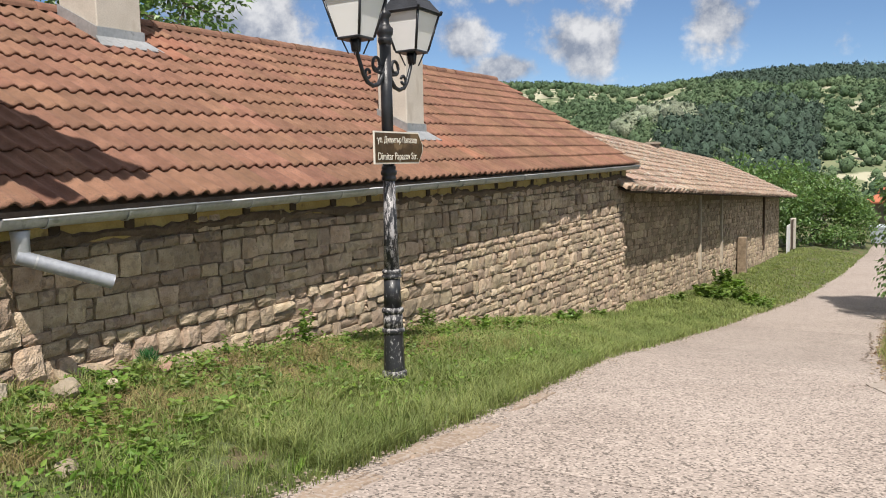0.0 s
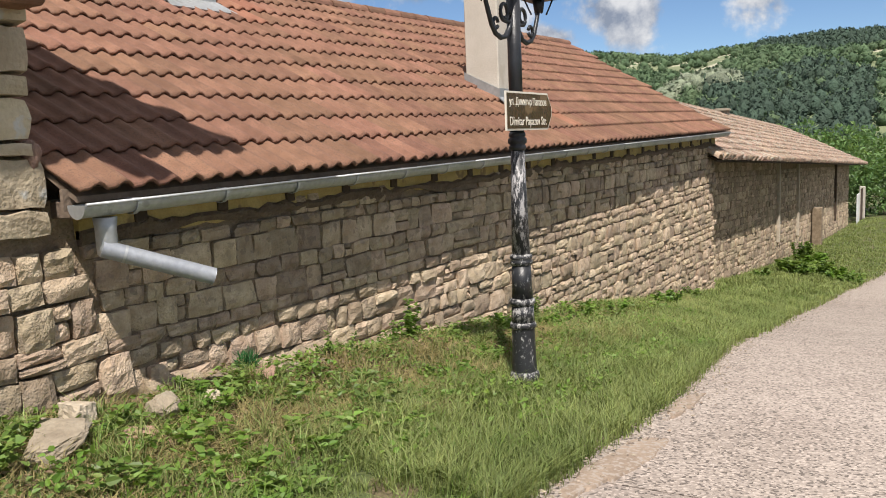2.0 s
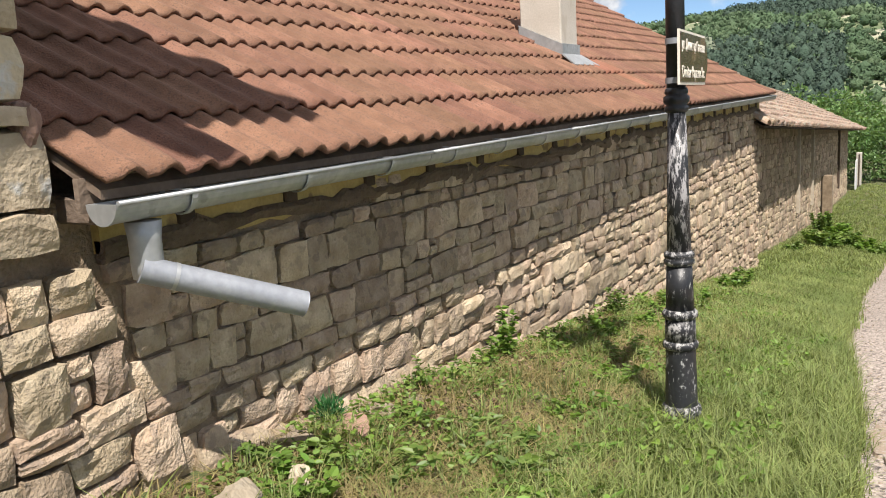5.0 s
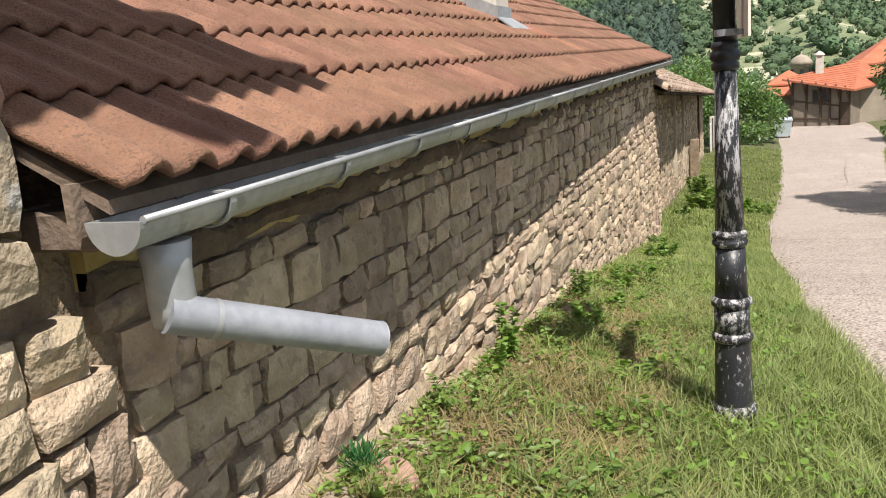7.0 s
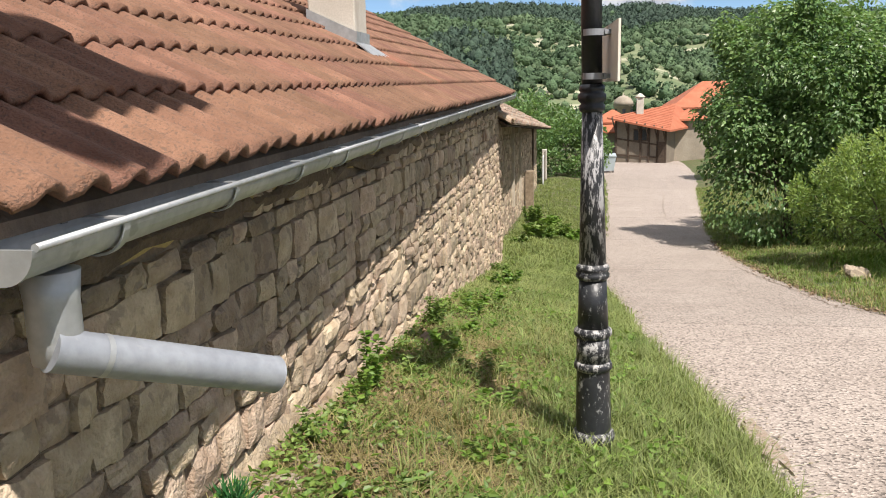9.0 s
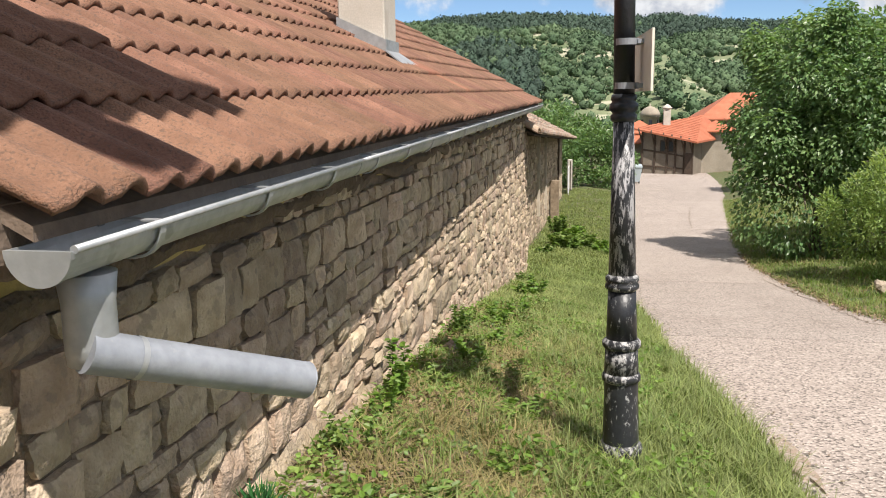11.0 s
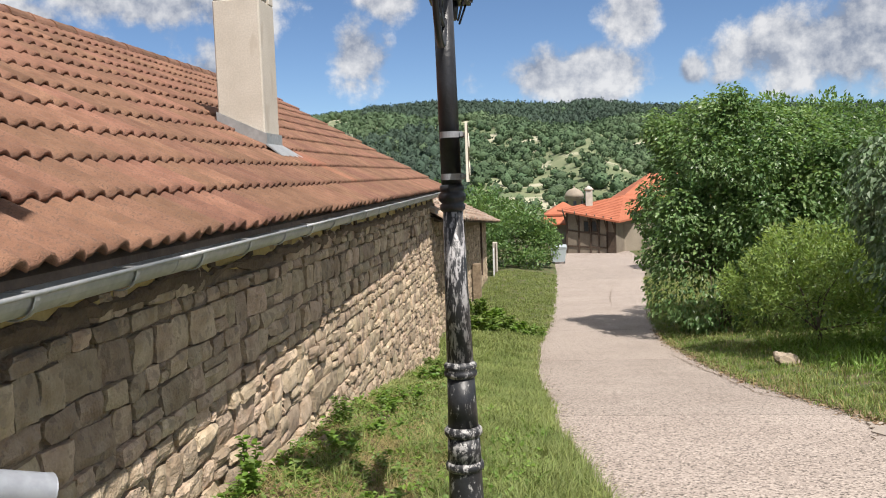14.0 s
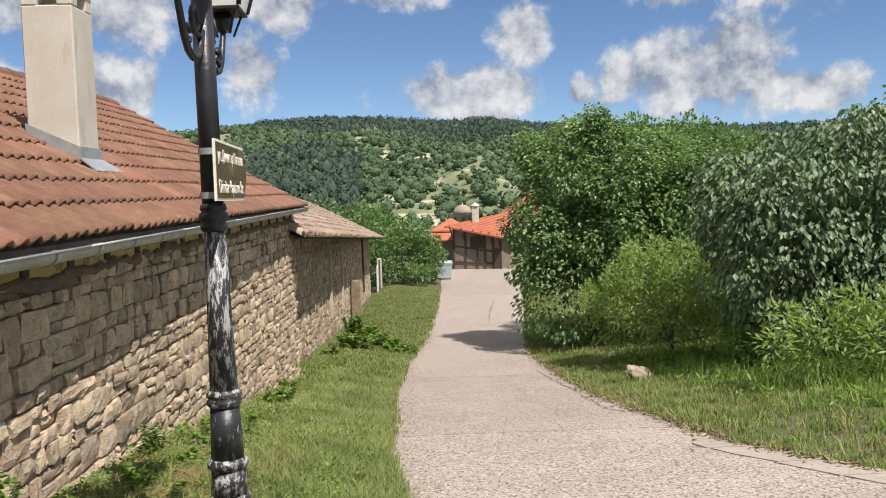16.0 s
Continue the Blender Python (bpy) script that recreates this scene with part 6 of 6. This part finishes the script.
def build_far_house():
    h = thing("house", "long low house with timber braces under an orange tiled roof", "house", (4.3, 62.6, -4.1))
    A, B, C, D = Vector((0, 0, 0)), Vector((3.5, -1.3, 0)), Vector((5.2, 3.2, 0)), Vector((1.0, 5.6, 0))

    def top(p):  # the eaves fall along the front
        return 3.42 - 0.19 * p.x
    bm = bmesh.new()
    loft(bm, [[(p.x, p.y, 0) for p in (A, B, C, D)], [(p.x, p.y, top(p)) for p in (A, B, C, D)]])
    part("wall", bm, M_SHADEWALL, h, "weathered stone and plaster wall")
    way = (B - A).normalized()
    out = Vector((way.y, -way.x, 0))
    turn = math.degrees(math.atan2(way.y, way.x))
    long = (B - A).length
    for i, f in enumerate((0.015, 0.26, 0.5, 0.66, 0.83, 0.985)):
        p = A + way * (long * f) + out * 0.03
        part("post", box(bmesh.new(), (0.13, 0.12, top(p)), (p.x, p.y, top(p) / 2), (0, 0, turn), bevel=0.01), M_WOOD, h)
        q = p + out * 0.62 - way * 0.12
        part("brace", tube(bmesh.new(), [(p.x, p.y, top(p) - 1.0), (q.x, q.y, top(q) + 0.06)], 0.06, 6), M_WOOD, h)
    for z, tilt in ((1.75, 8), (0.75, 3)):
        p = A + way * (long / 2) + out * 0.03
        part("rail", box(bmesh.new(), (long * 0.98, 0.09, 0.11), (p.x, p.y, z), (0, tilt, turn), bevel=0.01), M_WOOD, h)
    for f in (0.42, 0.58):
        p = A + way * (long * f) + out * 0.03
        w = part("window", box(bmesh.new(), (0.42, 0.1, 0.85), (p.x, p.y, 2.25), (0, 0, turn), bevel=0.01), M_WOOD, h, "dark timber window")
        p = p + out * 0.05
        part("pane", box(bmesh.new(), (0.3, 0.03, 0.7), (p.x, p.y, 2.25), (0, 0, turn)), M_IRON, w)
    p = A + way * (long * 0.9) + out * 0.04
    part("door", box(bmesh.new(), (0.62, 0.1, 1.7), (p.x, p.y, 0.95), (0, 0, turn), bevel=0.01), M_WOOD, h, "dark plank door")
    # one broad hipped plane falling to the front corner, the other planes behind it
    L, R, P, Q, K = Vector((-0.65, -0.3, 3.55)), Vector((3.6, -2.2, 2.66)), Vector((4.5, 2.4, 4.4)), Vector((6.4, 3.0, 2.8)), Vector((1.0, 6.4, 3.5))
    bm = bmesh.new()
    drop = Vector((0, 0, 0.13))
    tops = [bm.verts.new(v) for v in (L, R, Q, K, P)]
    unders = [bm.verts.new(v - drop) for v in (L, R, Q, K)]
    for k in range(4):
        n = (k + 1) % 4
        bm.faces.new((tops[k], tops[n], tops[4]))
        bm.faces.new((unders[k], unders[n], tops[n], tops[k]))
    bm.faces.new(list(reversed(unders)))
    part("roof", bm, M_NEWTILE, h, "bright orange tiled roof")
    for i in range(1, 16):
        t = i / 16.5
        part("tile_course", tube(bmesh.new(), [L.lerp(P, t) + Vector((0, 0, 0.015)), R.lerp(P, t) + Vector((0, 0, 0.015))], 0.012, 4), M_NEWTILE, h)
    ch = part("chimney", box(bmesh.new(), (0.5, 0.5, 1.5), (1.75, 0.6, 4.2), bevel=0.02), M_RENDER, h, "pale rendered chimney")
    part("chimney_cap", lathe(bmesh.new(), [(0.36, 0), (0.36, 0.06), (0.2, 0.2), (0.02, 0.32)], 10), M_RENDER, ch).location = (1.75, 0.6, 4.9)
    annex = thing("house", "small tiled annex stepping up beside the low house", "house", (8.6, 63.5, -4.0))
    part("wall", box(bmesh.new(), (2.2, 3, 3.2), (1.1, 1.5, 1.6)), M_FACADE, annex)
    bm = bmesh.new()
    gabled(bm, 0, 2.2, 0, 3, 3.2, 3.9, 0.35)
    part("roof", bm, M_NEWTILE, annex, "bright orange tiled roof")
    low = thing("house", "lower lean-to with stepped orange tiled roofs", "house", (2.6, 67, -4.1))
    part("wall", box(bmesh.new(), (3, 4, 2.4), (1.2, 2, 1.2)), M_FACADE, low)
    for x0, x1, y0, z in ((-0.2, 2.2, -0.4, 2.3), (0.6, 3.0, 0.6, 3.0)):
        bm = bmesh.new()
        gabled(bm, x0, x1, y0, y0 + 3, z, z + 0.9, 0.4)
        part("roof", bm, M_NEWTILE, low)
    big = thing("house", "taller house with an orange roof behind the trees", "house", (10.0, 73, -4.1))
    part("wall", box(bmesh.new(), (7, 6, 4), (3.5, 3, 2)), M_FACADE, big)
    bm = bmesh.new()
    gabled(bm, 0, 7, 0, 6, 3.9, 6.0, 0.7)
    part("roof", bm, M_NEWTILE, big)
    dome = thing("church_dome", "small grey church dome on a pale drum", "dome", (6.0, 82, -3.6))
    part("drum", lathe(bmesh.new(), [(0.85, 0), (0.85, 3.3), (0.95, 3.35), (0.95, 3.45)], 12), M_FACADE, dome)
    for k in range(6):
        a = math.radians(60 * k - 90)
        part("window", box(bmesh.new(), (0.1, 0.28, 0.8), (0.83 * math.cos(a), 0.83 * math.sin(a), 2.7), (0, 0, 60 * k - 90)), M_IRON, dome)
    part("cap", lathe(bmesh.new(), [(0.98, 3.44), (0.9, 3.75), (0.7, 4.05), (0.4, 4.25), (0.06, 4.36), (0.03, 4.6)], 16), M_FACADE, dome, "grey-brown domed cap")


build_far_house()


def build_bin():
    b = thing("waste_bin", "grey wheeled waste container at the roadside", "bin", (3.35, 53.0, on_land(3.35, 53.0)))
    bm = bmesh.new()
    loft(bm, [[(-w, -d, z), (w, -d, z), (w, d, z), (-w, d, z)] for w, d, z in ((0.38, 0.3, 0.12), (0.5, 0.4, 0.95), (0.53, 0.43, 0.97), (0.53, 0.43, 1.02))])
    part("body", bm, M_BIN, b)
    part("lid", box(bmesh.new(), (1.04, 0.86, 0.1), (0, 0, 1.08), (4, 0, 0), bevel=0.03), M_BIN, b)
    for x in (-0.35, 0.35):
        for y in (-0.25, 0.25):
            part("wheel", tube(bmesh.new(), [(x - 0.03, y, 0.08), (x + 0.03, y, 0.08)], 0.08, 10), M_IRON, b)


build_bin()


# ---- wooded hillside ----
def woods(name, n, seed, size, material, keep, label, tall=1.0, per=14, az=(-46, 46), r=(95, 470), fine=2):
    rng = np.random.default_rng(seed)
    c = []
    while len(c) < n:
        a = math.radians(rng.uniform(*az))
        d = r[0] + (r[1] - r[0]) * rng.random() ** 0.8
        x, y = 2 + d * math.sin(a), d * math.cos(a)
        if keep(math.degrees(a), d, x, y, rng):
            c.append((x, y))
    c = np.array(c)
    z = land(c[:, 0], c[:, 1])
    s = size * rng.uniform(0.45, 1.35, n) * (0.75 + np.hypot(c[:, 0], c[:, 1]) / 900)
    # each crown: a lumpy body with loose sprays round it
    bm = bmesh.new()
    bmesh.ops.create_icosphere(bm, subdivisions=fine, radius=1.0)
    bm.verts.ensure_lookup_table()
    bv = np.array([v.co for v in bm.verts])
    bf = np.array([[v.index for v in f.verts] for f in bm.faces])
    bm.free()
    lump = 0.66 + 0.62 * rng.random((n, len(bv), 1))
    width = s[:, None, None] * np.array([0.55, 0.55, 0.55 * tall])
    middle = np.column_stack([c, z + s * 0.42 * tall])[:, None, :]
    taper = 1 - (0.5 * (tall > 1.2)) * np.clip(bv[None, :, 2:3], 0, 1)
    body = middle + bv[None] * lump * width * np.concatenate([taper, taper, np.ones_like(taper)], 2)
    faces = (bf[None] + (np.arange(n) * len(bv))[:, None, None]).reshape(-1, 3)
    d = rng.normal(size=(n, per, 3))
    d[:, :, 2] = np.abs(d[:, :, 2]) - 0.3
    d /= np.linalg.norm(d, axis=2, keepdims=True)
    at = (middle + d * (0.92 + 0.25 * rng.random((n, per, 1))) * width).reshape(-1, 3)
    way = (d + rng.normal(size=d.shape) * 0.5).reshape(-1, 3)
    way /= np.linalg.norm(way, axis=1, keepdims=True)
    side = np.cross(way, rng.normal(size=way.shape))
    side /= np.linalg.norm(side, axis=1, keepdims=True)
    w = (np.repeat(s, per) * 0.13)[:, None]
    spray = np.stack([at - side * w, at + side * w, at + way * w * 1.8], 1).reshape(-1, 3)
    k = np.arange(len(at))[:, None] * 3 + n * len(bv)
    verts = np.concatenate([body.reshape(-1, 3), spray])
    return tagged(sheet_mesh(name, verts.tolist(), np.concatenate([faces, k + [0, 1, 2]]).tolist(), material, smooth=True), label, "woods", kind="stuff")


def patch(x, y, s, seed):
    return noise.noise(Vector((x * s, y * s, seed)))


def scrub(a, d, x, y, rng):
    if pines(a, d, x, y, rng):
        return rng.random() < 0.06
    if -26 < a < -9 and 330 < d < 440:
        return rng.random() < 0.05
    if -7 < a < 12 and 125 < d < 310:
        return patch(x, y, 0.022, 3) > 0.06 or rng.random() < 0.12
    if rng.random() < 0.2:
        return True
    return patch(x, y, 0.02, 3) > -0.12 + 0.35 * (patch(x, y, 0.07, 8) > 0.1) or d > 440


def pines(a, d, x, y, rng):
    band = -14 < a < -4.2 and 150 < d < 265 and patch(x, y, 0.015, 5) > -0.3
    return band or (d > 335 + 70 * patch(x, y, 0.02, 6) and a > -11)


woods("woods", 17000, 1, 2.5, M_WOODS, scrub, "green scrub and broad-leaved trees over the hillside", per=24, fine=1)
woods("pine_woods", 8000, 2, 2.3, M_CONIFER, pines, "pine plantation on the hill, coloured darker for cloud shade", 1.5, per=20, fine=1)
woods("woods", 1300, 3, 2.0, M_WOODS, lambda a, d, x, y, rng: True, "trees along the valley floor", r=(80, 125))
woods("low_scrub", 6500, 7, 1.3, M_WOODS, lambda a, d, x, y, rng: not (-27 < a < -9 and 330 < d < 445) or rng.random() < 0.15, "low bushes dotted over bare pale ground", per=6, fine=1)
woods("pale_trees", 60, 4, 4.0, M_BLOSSOM, lambda a, d, x, y, rng: True, "pale blossoming trees in the woods", az=(-16.5, -12), r=(215, 245))
